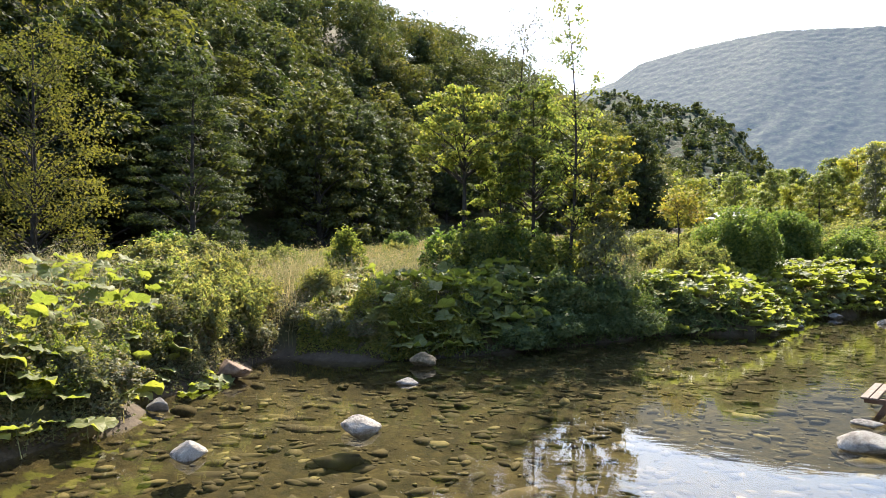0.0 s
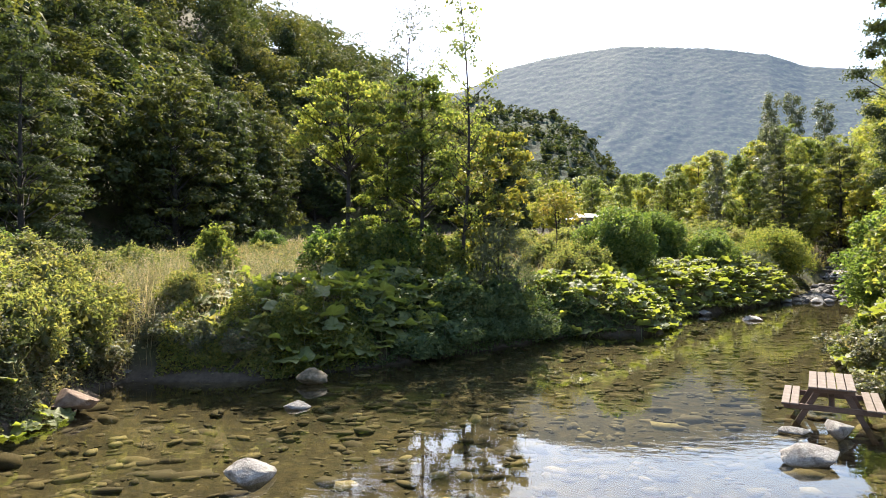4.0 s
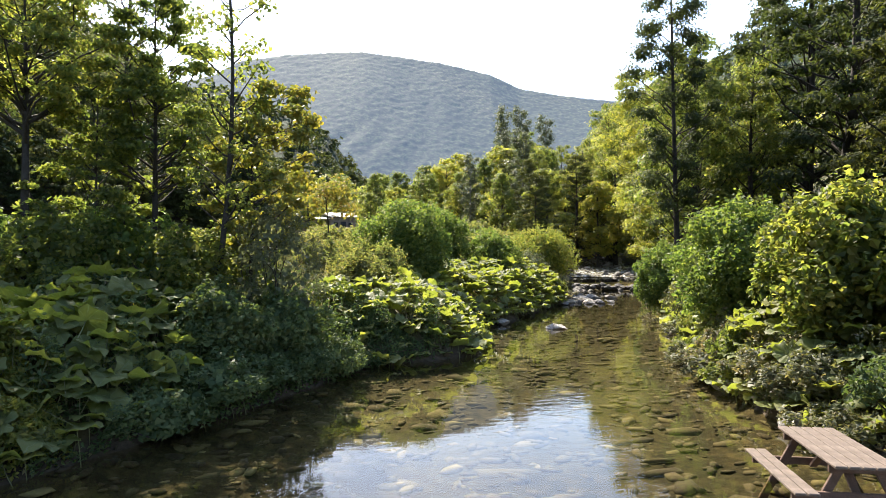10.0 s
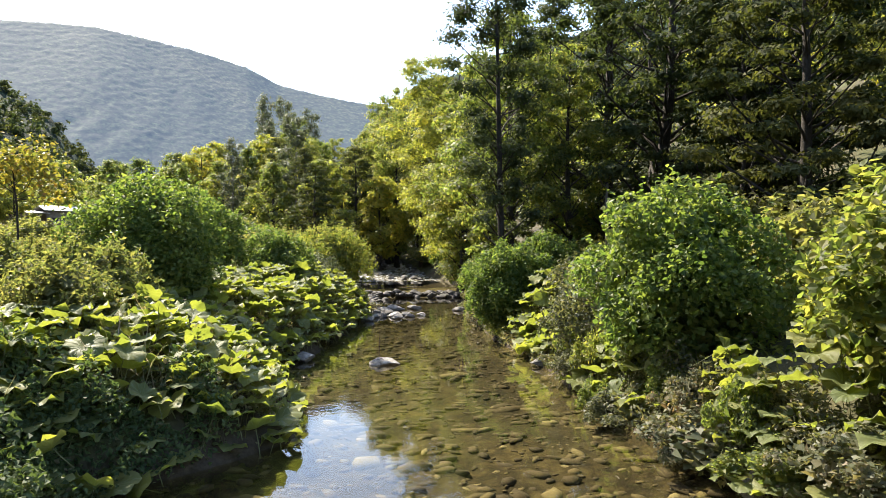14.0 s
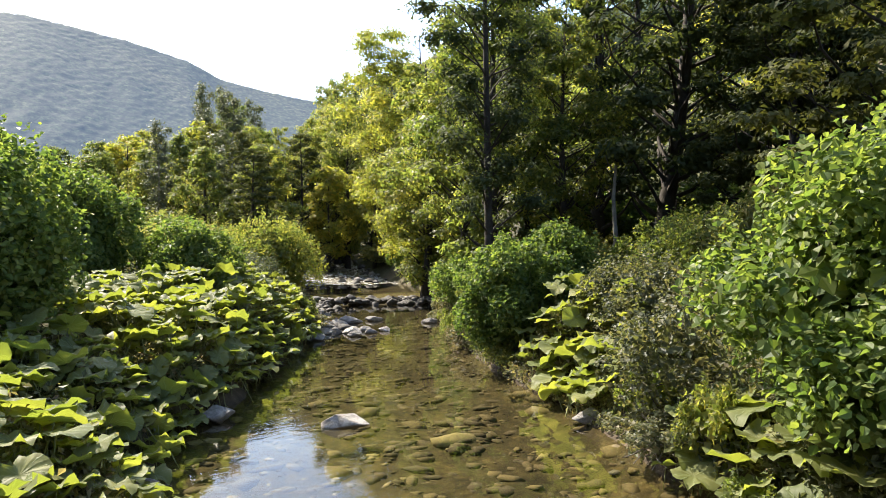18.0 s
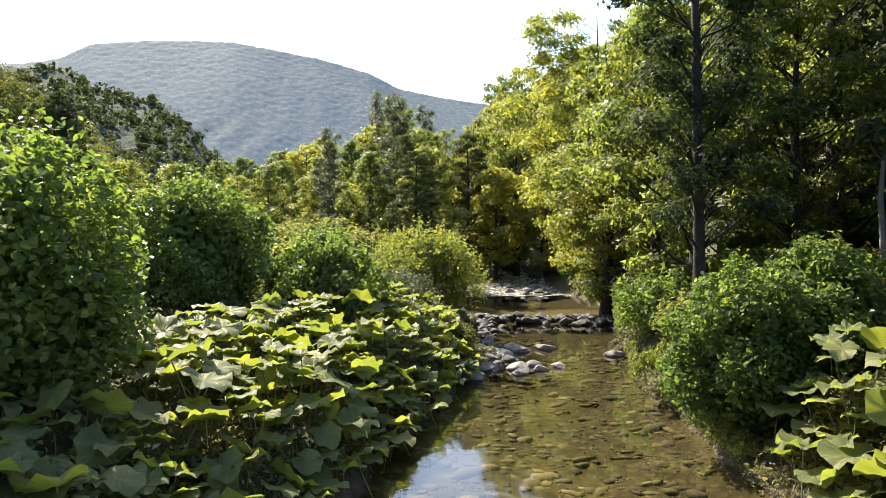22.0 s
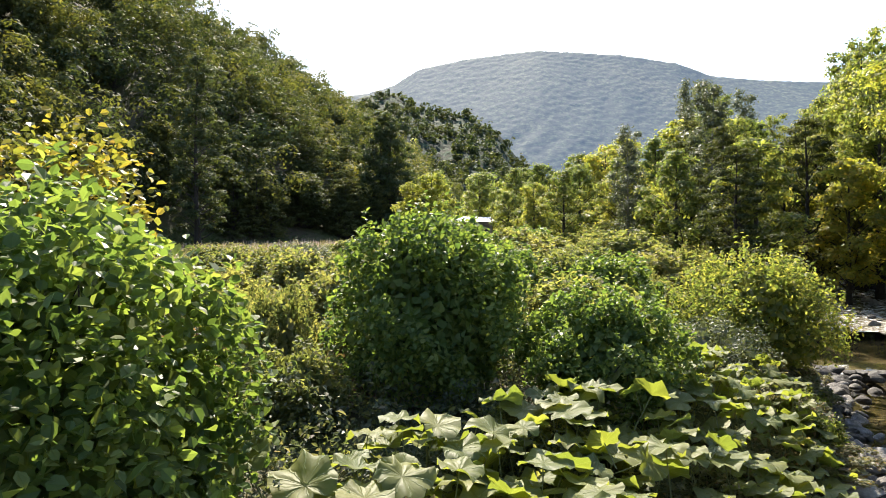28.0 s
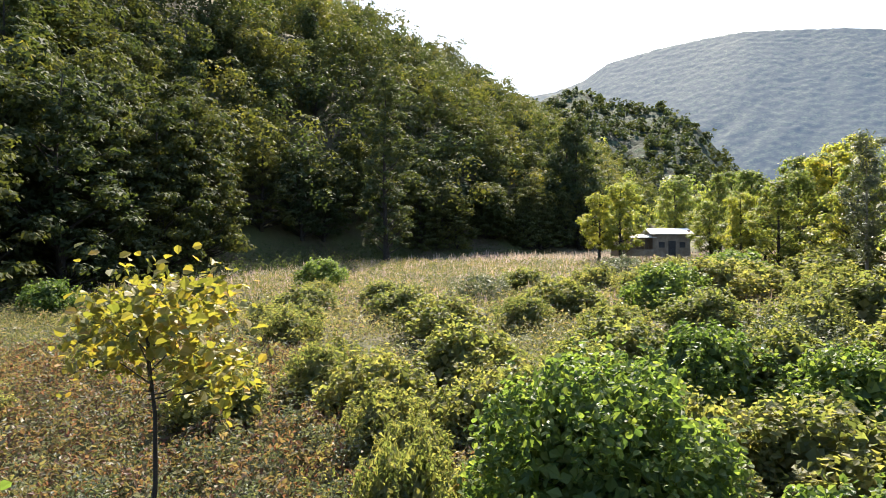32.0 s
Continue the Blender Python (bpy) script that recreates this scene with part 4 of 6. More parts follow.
SPOTS = [(6.8, 48, 0, 1.15, 1.05), (3.2, 46.3, 2, 0.95, 1.0), (-0.1, 46.0, 0, 0.8, 0.9), (8.5, 66, 0, 1.3, 1.1), (13.2, 47.7, 1, 1.15, 1.15), (13.8, 66, 1, 1.4, 1.2), (16.3, 52, 3, 1.2, 1.1), (-10.5, 76, 1, 1.2, 1.0),
         (7.3, 41.2, 2, 0.6, 0.75), (14.5, 42.8, 0, 1.1, 0.95), (12.2, 90, 3, 1.5, 1.1), (27, 83, 0, 2.0, 1.3), (20, 81, 1, 1.8, 1.2), (18.5, 58, 2, 1.5, 1.15), (22, 62, 0, 1.6, 1.3), (11, 56, 2, 1.2, 1.0),
         (4, 56, 0, 1.2, 1.0), (-2, 54, 2, 1.1, 0.9), (10, 78, 2, 1.5, 1.2), (17, 72, 0, 1.6, 1.3), (24, 72, 2, 1.8, 1.4), (3, 70, 3, 1.3, 1.0), (-6, 64, 0, 1.1, 0.8), (7.9, 38.6, 2, 0.65, 1.0), (16.2, 46, 1, 1.0, 0.9),
         (5.4, 28.6, 2, 0.9, 0.9), (4.3, 26.6, 2, 0.8, 0.75), (3.6, 30.2, 2, 0.9, 0.85), (5.6, 34.6, 0, 0.7, 0.6), (-13.5, 17, 0, 0.8, 0.75), (-15, 21, 0, 0.9, 0.8), (-12, 23, 2, 0.8, 0.7), (-10.4, 17.5, 2, 0.6, 0.7), (-9.5, 12.8, 2, 0.9, 0.75),
         (-8.2, 14.8, 2, 0.75, 0.65), (-17, 12, 0, 1.1, 1.0), (-14, 8, 1, 1.1, 1.0), (-20, 26, 1, 1.0, 0.8), (-14, 32, 2, 1.0, 0.7), (-8, 36, 0, 0.9, 0.7), (-2.5, 33, 2, 1.0, 0.7), (17.2, 41.5, 3, 0.8, 0.75), (30, 74, 2, 1.7, 1.2), (15, 60, 0, 1.2, 1.0),
         (-7.6, 11.6, 2, 0.7, 0.8), (-7.9, 13.2, 2, 0.8, 0.85), (-9.2, 14.6, 2, 0.8, 0.8), (-6.8, 16.6, 2, 0.6, 0.6), (-11.5, 20, 2, 0.8, 0.6), (5.0, 31.8, 2, 0.8, 0.8), (9.3, 41.6, 2, 0.7, 0.6), (12.4, 40.8, 2, 0.7, 0.6), (11.9, 35.9, 2, 0.5, 0.5),
         (14.9, 39.6, 0, 0.6, 0.6), (9.2, 44.6, 0, 0.9, 0.8), (11.2, 51, 0, 1.1, 0.9), (18.8, 49.5, 2, 1.0, 0.9), (20.5, 54, 0, 1.3, 1.1), (23.8, 57.5, 2, 1.3, 1.2), (26.5, 66, 0, 1.5, 1.3), (21.5, 67, 2, 1.5, 1.2), (7, 60.5, 2, 1.2, 0.9), (0.5, 62, 0, 1.1, 0.9), (-5, 58, 2, 1.0, 0.7), (13, 73, 2, 1.5, 1.1), (20, 76, 0, 1.6, 1.2), (5, 77, 0, 1.3, 0.9), (29, 90, 0, 2.0, 1.4), (16, 86, 0, 1.7, 1.1), (22, 92, 2, 1.8, 1.1),
         (21.8, 24.6, 2, 1.2, 1.3), (23.6, 24.2, 0, 1.3, 1.4), (25.2, 27.2, 2, 1.2, 1.2), (20.0, 22.4, 2, 1.1, 1.1), (28, 29, 0, 1.2, 0.9), (30, 34, 2, 1.3, 0.9), (26, 33.2, 0, 1.0, 0.8), (18.4, 19.6, 0, 1.2, 1.2), (16.2, 17.2, 2, 1.2, 1.2), (14.6, 13.6, 0, 1.3, 1.2), (23.4, 30.2, 2, 0.9, 0.8), (29, 24, 0, 1.4, 1.2), (25, 19.5, 2, 1.2, 1.1), (14.2, 10.2, 1, 1.3, 1.2), (32, 40, 0, 1.3, 0.9), (35, 30, 2, 1.6, 1.2),
         (8.6, 36.4, 0, 0.55, 0.6), (9.0, 40.2, 0, 0.5, 0.6), (12.6, 42.6, 0, 0.8, 0.9), (11.2, 43.6, 2, 0.8, 0.9), (8.2, 43.6, 0, 0.8, 0.9), (6.2, 42.8, 2, 0.8, 0.85), (5.2, 45.2, 0, 0.9, 0.9), (1.4, 43.8, 0, 0.8, 0.8), (15.6, 40.9, 2, 0.7, 0.7), (10.2, 46.6, 2, 1.0, 1.0), (15.4, 49.2, 0, 1.0, 1.0),
         (-6, 48, 2, 0.7, 0.6), (-9, 52, 0, 0.8, 0.7), (-12, 57, 2, 0.9, 0.7), (-3, 57, 0, 0.8, 0.7), (-14, 66, 0, 1.0, 0.8), (-8, 70, 2, 1.1, 0.8), (-2, 66, 0, 1.0, 0.8), (-17, 50, 2, 0.9, 0.7), (-20, 60, 1, 1.0, 0.9), (-5, 43, 2, 0.6, 0.5),
         (36, 24, 1, 2.0, 1.9), (38, 28, 1, 2.1, 1.9), (40, 33, 1, 2.2, 1.9), (43, 37, 1, 2.2, 2.0), (46, 41, 1, 2.2, 2.0), (49, 46, 1, 2.3, 2.0), (37, 34, 1, 1.9, 1.6), (34, 31, 1, 1.7, 1.4), (39, 38, 1, 2.0, 1.7), (44, 44, 1, 2.1, 1.8), (34.5, 27.5, 1, 1.8, 1.5), (41, 43, 1, 2.0, 1.7), (36, 39, 1, 1.8, 1.5),
         (24.0, 36.2, 1, 0.9, 0.8), (25.8, 37.9, 1, 1.0, 0.9), (27.6, 39.4, 0, 1.0, 0.8), (29.4, 41.4, 1, 1.1, 0.9), (31.2, 43.4, 0, 1.1, 0.8), (33, 46, 1, 1.2, 0.9), (35.5, 50, 0, 1.2, 1.0), (22.8, 34.2, 0, 0.7, 0.7), (38.5, 56, 1, 1.3, 1.0), (41, 62, 0, 1.4, 1.0)]
for k, (x, y, kind, s, t) in enumerate(SPOTS):
    if k in (0, 1, 4, 6):
        put(BUSHES[kind], x, y, 0, s, t)
    else:
        copy_thing(BUSHES[kind], stand(x, y, k * 77, s, t))
# low growth that hangs over the water's edge
LOW = [make_shrub("bush", "low bramble hanging over the water's edge", "bush", 0.95, 0.8, 14, 2200, 0.08, LEAF_WEED, seed=180, fine="tri", sparse=0.4, stems=4, group="low growth at the waterline"),
       make_shrub("bush", "low leafy plant with pale dry stems at the waterline", "bush", 0.8, 0.75, 14, 2000, 0.075, LEAF_MID, seed=181, fine="tri", sparse=0.3, stems=8, bark=BARK_GREY, group="low growth at the waterline"),
       make_shrub("bush", "dark low bramble at the waterline", "bush", 0.85, 0.8, 14, 2200, 0.075, LEAF_IVY, seed=182, fine="tri", sparse=0.4, stems=5, group="low growth at the waterline")]
rl = np.random.default_rng(183)
first = 0
for line, side, lo, hi in ((RIGHT_SHORE, 1, 11, 45), (LEFT_SHORE, -1, 17.5, 21.5), (LEFT_SHORE, -1, 38.5, 47)):
    y = lo
    while y < hi:
        if side > 0 and 24.4 < y < 28.6:
            y += 0.5
            continue
        x = float(np.interp(y, [p[1] for p in line], [p[0] for p in line])) + side * rl.uniform(-0.05, 0.6)
        k = (2 if side < 0 and y < 30 else int(rl.integers(2))) if first > 2 else first
        m = (x, y, rl.uniform(0, 360), rl.uniform(0.65, 1.15), rl.uniform(0.6, 1.25))
        if first < 3:
            put(LOW[k], *m)
        else:
            copy_thing(LOW[k], stand(*m))
        first += 1
        y += rl.uniform(0.5, 1.1)
run_l = [(-8.5, 1), (-6.3, 5), (-5.7, 7.3), (-6.9, 8.8), (-6.4, 10.6), (-7.1, 13), (-6.9, 14.3), (-5.6, 14.5), (-3.8, 14.6)]
along = np.concatenate([[0], np.cumsum(np.hypot(*np.diff(np.array(run_l).T)))])
s_ = 3.2
while s_ < along[-1]:
    x, y = (float(np.interp(s_, along, [p[k] for p in run_l])) for k in (0, 1))
    side = rl.uniform(0.35, 1.3)
    gap = 9.0 < y < 11.2
    if not gap or side > 0.9:
        copy_thing(LOW[int(rl.integers(2))], stand(x - (side if y < 14.3 else 0.1), y + (side if y >= 14.3 else 0.0), rl.uniform(0, 360), rl.uniform(0.6, 1.0), rl.uniform(0.7, 1.25)))
    s_ += rl.uniform(0.3, 0.6)
put(make_shrub("tall_herb", "cone-shaped leafy herb above the meadow grass", "plant", 2.0, 0.75, 24, 2400, 0.12, LEAF_MID, seed=170, sparse=0.3, aspect=0.35, shape=0.45), -7.3, 19.4)
sap = tagged(new("sapling"), "thin young maple with large yellowing leaves on a bare stem", "tree")
rs = np.random.default_rng(171)
SL = np.array([(0, 0, 0), (-0.06, 0, 0.7), (0.02, 0, 1.5), (0.0, 0.02, 2.4), (-0.08, 0, 3.1), (-0.1, 0, 3.45)])
wood_bits = [tube(SL, [0.045, 0.036, 0.032, 0.028, 0.024, 0.02], 7)]
tips = []
for k in range(13):
    a, z = k * 2.4, 2.5 + 1.0 * rs.random()
    tip = np.array([math.cos(a) * rs.uniform(0.4, 0.95) + 0.2, math.sin(a) * rs.uniform(0.4, 0.95), z + rs.uniform(0.1, 1.0)])
    part("branch", mesh_np("branch", *limb(rs, (-0.08, 0, min(z, 3.4)), tip, 0.014, 0.004, 4, 0.12), [BARK], smooth=True), sap)
    tips.append(tip)
part("trunk", mesh_np("trunk", *joined(wood_bits), [BARK], smooth=True), sap)
tips = np.array(tips)
LP = tips[rs.integers(13, size=1300)] * [0.95, 0.95, 1] + rs.normal(0, 1, (1300, 3)) * [0.3, 0.3, 0.24]
part("crown", mesh_np("crown", *leaves_of(rs, LP, rs.normal(0, 0.5, (1300, 3)) + [0, 0, 0.7], 0.14, 0.8, True), [LEAF_MAPLE]), sap)
put(sap, 4.9, 37.1)

# trees of the far bank
put(make_tree("tree", "tall straight alder with feathery dark crown", "tree", 19, 2.8, 2.4, 60, 19000, 0.15, LEAF_DARK, fine="tri", bark=BARK, trunk_r=0.16, flat=0.55, seed=51, top=0.5, low=0.6, sparse=0.3, lean=(-0.6, 0), blob=(0.2, 0.38)), 21.9, 33.4)
put(make_tree("tree", "low spreading tree with yellow-green leaves over the rapids", "tree", 7.8, 3.9, 1.0, 64, 21000, 0.16, LEAF_YELLOW, fine="tri", trunk_r=0.16, flat=0.5, seed=52, top=0.6, low=0.9, sparse=0.4, aim=(-0.9, -0.3),
              blob=(0.18, 0.34)), 33.2, 47.2)
put(make_tree("tree", "tall broad tree with yellowing crown", "tree", 18.0, 5.4, 1.2, 80, 26000, 0.2, LEAF_YELLOW, fine="tri", blob=(0.15, 0.3), trunk_r=0.28, flat=0.55, seed=53, top=0.45, sparse=0.35, aim=(-2.6, 1.6)), 37.2, 54.0)
GREEN_TALL = make_tree("tree", "tall broadleaf tree with dense green crown", "tree", 17, 4.4, 0.9, 66, 12500, 0.25, LEAF_MID, fine="tri", blob=(0.16, 0.32), trunk_r=0.3, flat=0.5, seed=54, top=0.4, sparse=0.4, group="trees of the far bank")
DARK_TALL = make_tree("tree", "very tall dark tree with drooping layered branches", "tree", 22, 5.0, 2.5, 80, 13500, 0.26, LEAF_DARK, fine="tri", blob=(0.15, 0.3), trunk_r=0.36, flat=0.35, seed=55, top=0.3, low=0.8, sparse=0.35, group="trees of the far bank")
LAYER_TALL = make_tree("tree", "tall hornbeam with layered olive-green sprays", "tree", 14, 4.2, 1.2, 70, 13000, 0.22, LEAF_HILL, fine="tri", blob=(0.15, 0.3), trunk_r=0.26, flat=0.3, seed=56, top=0.3, low=0.85, sparse=0.35, group="trees of the far bank")
YELLOW_SMALL = make_tree("tree", "small tree with yellowing autumn crown", "tree", 8.5, 2.9, 1.2, 40, 6000, 0.23, LEAF_YELLOW, fine="tri", blob=(0.18, 0.34), trunk_r=0.15, flat=0.6, seed=57, top=0.45, sparse=0.4, group="yellowing trees in the valley")
POPLAR = make_tree("tree", "slender pale green poplar with open crown", "tree", 14, 2.2, 3.0, 36, 5000, 0.23, LEAF_WILLOW, fine="tri", bark=BARK_GREY, trunk_r=0.16, flat=0.8, seed=58, top=0.45, sparse=0.3, group="poplars")
OAK_MID = make_tree("tree", "rounded green tree on the valley floor", "tree", 9.5, 3.4, 1.0, 44, 6200, 0.26, LEAF_MID, fine="tri", blob=(0.18, 0.34), trunk_r=0.2, flat=0.65, seed=59, top=0.45, sparse=0.45, group="trees on the valley floor")
put(GREEN_TALL, 25.5, 36.5, 40, 0.85), put(DARK_TALL, 29.5, 31.5, 10), put(LAYER_TALL, 24.6, 22.4, 70, 0.95)
put(YELLOW_SMALL, 37.5, 66, 0, 1.15), put(POPLAR, 30.8, 70, 0, 0.95), put(OAK_MID, 30, 62.5, 0, 0.95)
for x, y, a, s, t in [(28.5, 41, 200, 0.9, 0.95), (31, 46.5, 120, 1.0, 1.0), (36, 49, 20, 1.05, 1.1), (27.5, 34.2, 290, 0.75, 0.8), (40, 56, 77, 1.05, 1.15), (45, 62, 160, 1.1, 1.1), (35, 42, 250, 1.0, 1.1), (50, 72, 33, 1.0, 1.0), (58, 84, 99, 1.1, 1.0)]:
    copy_thing(GREEN_TALL, stand(x, y, a, s, t))
for x, y, a, s in [(34, 37, 100, 1.1), (33, 26, 200, 1.0), (31, 20, 60, 1.05), (38, 30, 320, 1.15), (36, 14, 90, 1.05), (41, 40, 45, 1.1), (43, 48, 250, 1.0), (30, 8, 130, 0.95), (41, 20, 10, 1.2)]:
    copy_thing(DARK_TALL, stand(x, y, a, s))
for x, y, a, s in [(26, 16.5, 20, 0.9), (28.2, 26.2, 140, 0.85), (29, 12, 220, 1.0), (24.5, 8, 330, 0.9), (32, 16, 80, 1.1), (23, 1, 50, 1.0), (27, -8, 150, 1.1), (21, -14, 0, 1.0)]:
    copy_thing(LAYER_TALL, stand(x, y, a, s))
for x, y, a, s, t in [(38.2, 112.6, 30, 1.5, 1.5), (37.8, 91, 210, 1.6, 1.4), (33.5, 104, 70, 1.5, 1.25), (46, 98, 10, 1.6, 1.5), (44, 79, 70, 1.2, 1.2), (34, 82, 150, 0.95, 1.0), (41, 90, 200, 1.1, 1.15), (30, 88, 10, 0.8, 0.8), (47, 100, 300, 1.2, 1.3), (24, 100, 60, 0.8, 0.8), (12.6, 112, 130, 1.1, 1.05), (10.0, 114, 250, 0.95, 0.9), (53, 92, 180, 1.3, 1.4), (38, 74, 340, 0.9, 1.0), (28, 108, 22, 0.9, 0.9), (40.6, 63.5, 222, 0.9, 1.3)]:
    copy_thing(YELLOW_SMALL, stand(x, y, a, s, t))
for x, y, a, s, t in [(71.6, 156, 0, 2.0, 2.5), (64, 152, 90, 1.9, 2.4), (80, 160, 40, 2.0, 2.4), (26.5, 75, 77, 0.8, 0.8), (50, 120, 130, 1.4, 1.5)]:
    copy_thing(POPLAR, stand(x, y, a, s, t))
for x, y, a, s, t in [(30, 86, 10, 1.1, 1.05), (34.5, 90, 90, 1.25, 1.25), (40.5, 98, 200, 1.4, 1.5), (46, 106, 300, 1.5, 1.65), (25.5, 92, 140, 1.0, 0.95), (35, 110, 60, 1.4, 1.35), (29, 100, 280, 1.2, 1.1), (42, 86, 33, 1.2, 1.45), (26.9, 66.5, 90, 0.9, 0.9), (23, 112, 20, 0.8, 0.8), (20, 126, 200, 1.2, 1.2), (28, 126, 60, 1.3, 1.3), (36, 128, 310, 1.3, 1.3), (45, 130, 170, 1.4, 1.4), (56, 128, 30, 1.4, 1.5), (33, 98, 111, 0.9, 0.9), (66, 120, 230, 1.5, 1.6),
                      (15, 140, 10, 1.3, 1.3), (24, 150, 100, 1.5, 1.5), (35, 158, 200, 1.6, 1.6), (48, 160, 300, 1.6, 1.7), (78, 140, 150, 1.8, 1.9), (60, 104, 80, 1.3, 1.3), (70, 108, 20, 1.5, 1.6), (26, 104, 33, 1.1, 1.15), (31, 108, 140, 1.2, 1.3), (35, 116, 250, 1.25, 1.35), (40, 104, 70, 1.15, 1.25), (43, 112, 190, 1.25, 1.35), (48, 108, 310, 1.3, 1.4), (52, 114, 45, 1.35, 1.45), (25, 118, 95, 1.15, 1.2), (37, 92, 12, 1.0, 1.1), (57, 116, 222, 1.4, 1.5)]:
    copy_thing(OAK_MID, stand(x, y, a, s, t))

for x, y, a, s, t in [(26.9, 59.1, 30, 0.62, 0.62), (29.5, 66, 90, 0.6, 0.75), (36.8, 69.5, 200, 0.9, 0.95), (33.2, 79, 10, 0.8, 0.9)]:
    copy_thing(LAYER_TALL, stand(x, y, a, s, t))
for x, y, a, s, t in [(46, 77, 15, 1.2, 1.42), (50.5, 80, 130, 1.25, 1.5), (43, 72.5, 250, 1.1, 1.25), (54, 88, 310, 1.25, 1.5), (48.5, 71, 80, 1.15, 1.4), (38.0, 84.5, 15, 0.9, 1.05), (41.5, 76, 140, 0.85, 1.0), (44.5, 79.5, 260, 0.95, 1.1), (45, 69.5, 75, 0.95, 1.15), (43.5, 61.5, 190, 0.9, 1.2), (41, 68, 30, 0.9, 1.1), (44, 73, 90, 0.95, 1.0), (52, 88, 200, 1.0, 1.1), (47, 91, 10, 0.9, 1.0), (37.5, 80, 66, 0.75, 0.85)]:
    copy_thing(GREEN_TALL, stand(x, y, a, s, t))

# the near edge of the wood on the slope
HILL_A = make_tree("tree", "broad beech at the foot of the slope with drooping sprays", "tree", 16, 6.4, 0.8, 110, 8600, 0.42, LEAF_HILL, fine="tri", blob=(0.12, 0.24), trunk_r=0.32, flat=0.35, seed=61, top=0.35, low=0.95, sparse=0.4, group="wood on the slope")
HILL_B = make_tree("tree", "dense dark green tree at the foot of the slope", "tree", 18, 5.8, 1.0, 100, 8200, 0.42, LEAF_DARK, fine="tri", blob=(0.13, 0.26), trunk_r=0.32, flat=0.5, seed=62, top=0.4, low=0.9, sparse=0.4, group="wood on the slope")
HILL_C = make_tree("tree", "round-crowned green tree in the wood", "tree", 14, 5.8, 1.0, 90, 7600, 0.42, LEAF_HILL, fine="tri", blob=(0.14, 0.26), trunk_r=0.3, flat=0.65, seed=63, top=0.5, low=0.8, sparse=0.45, group="wood on the slope")
TALL_NARROW = put(make_tree("tree", "tall narrow dark tree standing before the wooded slope", "tree", 27, 4.6, 1.5, 90, 12000, 0.36, LEAF_DARK, fine="tri", blob=(0.15, 0.3), trunk_r=0.36, flat=0.6, seed=64, top=0.25, low=0.8, sparse=0.4), -18.5, 114)
put(HILL_A, -29, 60, 0, 1.05), put(HILL_B, -34, 44, 0, 1.0), put(HILL_C, -40, 84, 0, 1.1)
fl_y, fl_x = [p[1] for p in FOOT_LEFT], [p[0] for p in FOOT_LEFT]
for i in range(124):
    y = rng0.uniform(-12, 190)
    s = rng0.uniform(1, 42) if i > 44 else rng0.uniform(0.5, 7)
    x = float(np.interp(y, fl_y, fl_x)) - s
    if math.hypot(x + 18.5, y - 114) < 9:
        continue
    copy_thing((HILL_A, HILL_B, HILL_C)[int(rng0.integers(3))], stand(x, y, rng0.uniform(0, 360), rng0.uniform(0.8, 1.1) * (0.72 if y > 98 else 1), rng0.uniform(0.75, 1.1) * (0.72 if y > 98 else 1)))
for x, y, s in [(6.0, 158, 1.35), (2.6, 160, 1.3)]:
    copy_thing(HILL_B, stand(x, y, x * 50, s * 0.95, s * 1.1))
# foreground trees beside the start of the way
NEAR_LEFT = put(make_tree("tree", "leafy tree with small yellow-green leaves near the bank", "tree", 10.5, 3.6, 1.0, 80, 10000, 0.13, LEAF_CROWN, trunk_r=0.15, flat=0.6, fine=True, seed=66, top=0.6, low=0.9, sparse=0.2, blob=(0.18, 0.32)), -21.5, 19.5)
put(make_tree("tree", "beech with long drooping leafy branches", "tree", 13, 4.4, 0.8, 60, 20000, 0.16, LEAF_DARK, fine="tri", blob=(0.15, 0.3), trunk_r=0.2, flat=0.3, seed=67, top=0.4, low=0.95, sparse=0.35), -24, 33)

# the wood higher up the slope, too many trees to count
def wood(name, label, places, sizes, count, leaf, mats, seed):
    rng = np.random.default_rng(seed)
    T = len(places)
    B = 9
    h = sizes
    off = rng.normal(0, 1, (T, B, 3)) * [0.14, 0.14, 0.15]
    cen = places[:, None] + off * h[:, None, None] + np.array([0, 0, 0.62]) * h[:, None, None]
    rad = h[:, None] * rng.uniform(0.085, 0.16, (T, B))
    k = rng.integers(B, size=(T, count))
    ti = np.arange(T)[:, None]
    d = unit((rng.normal(size=(T, count, 3)) + [0, 0, 0.75]).reshape(-1, 3)).reshape(T, count, 3)
    P = cen[ti, k] + d * (rad[ti, k] * rng.uniform(0.86, 1.06, (T, count)))[..., None]
    N = d * 0.85 + [0, 0, 0.25] + rng.normal(0, 0.26, (T, count, 3))
    V, Q = leaves_of(rng, P.reshape(-1, 3), N.reshape(-1, 3), leaf, 0.75, "tri")
    tone = np.repeat(rng.choice(len(mats), T, p=[0.5, 0.3, 0.2]), count)
    return tagged(new(name, mesh_np(name, V, Q, mats, tone)), label, "forest", kind="stuff")


def places_left(n, lo, hi, y0, y1, seed):
    r = np.random.default_rng(seed)
    y = r.uniform(y0, y1, n)
    x = np.interp(y, fl_y, fl_x) - r.uniform(lo, hi, n)
    return np.stack([x, y, height(x, y) - 1], 1), r.uniform(11, 17, n)


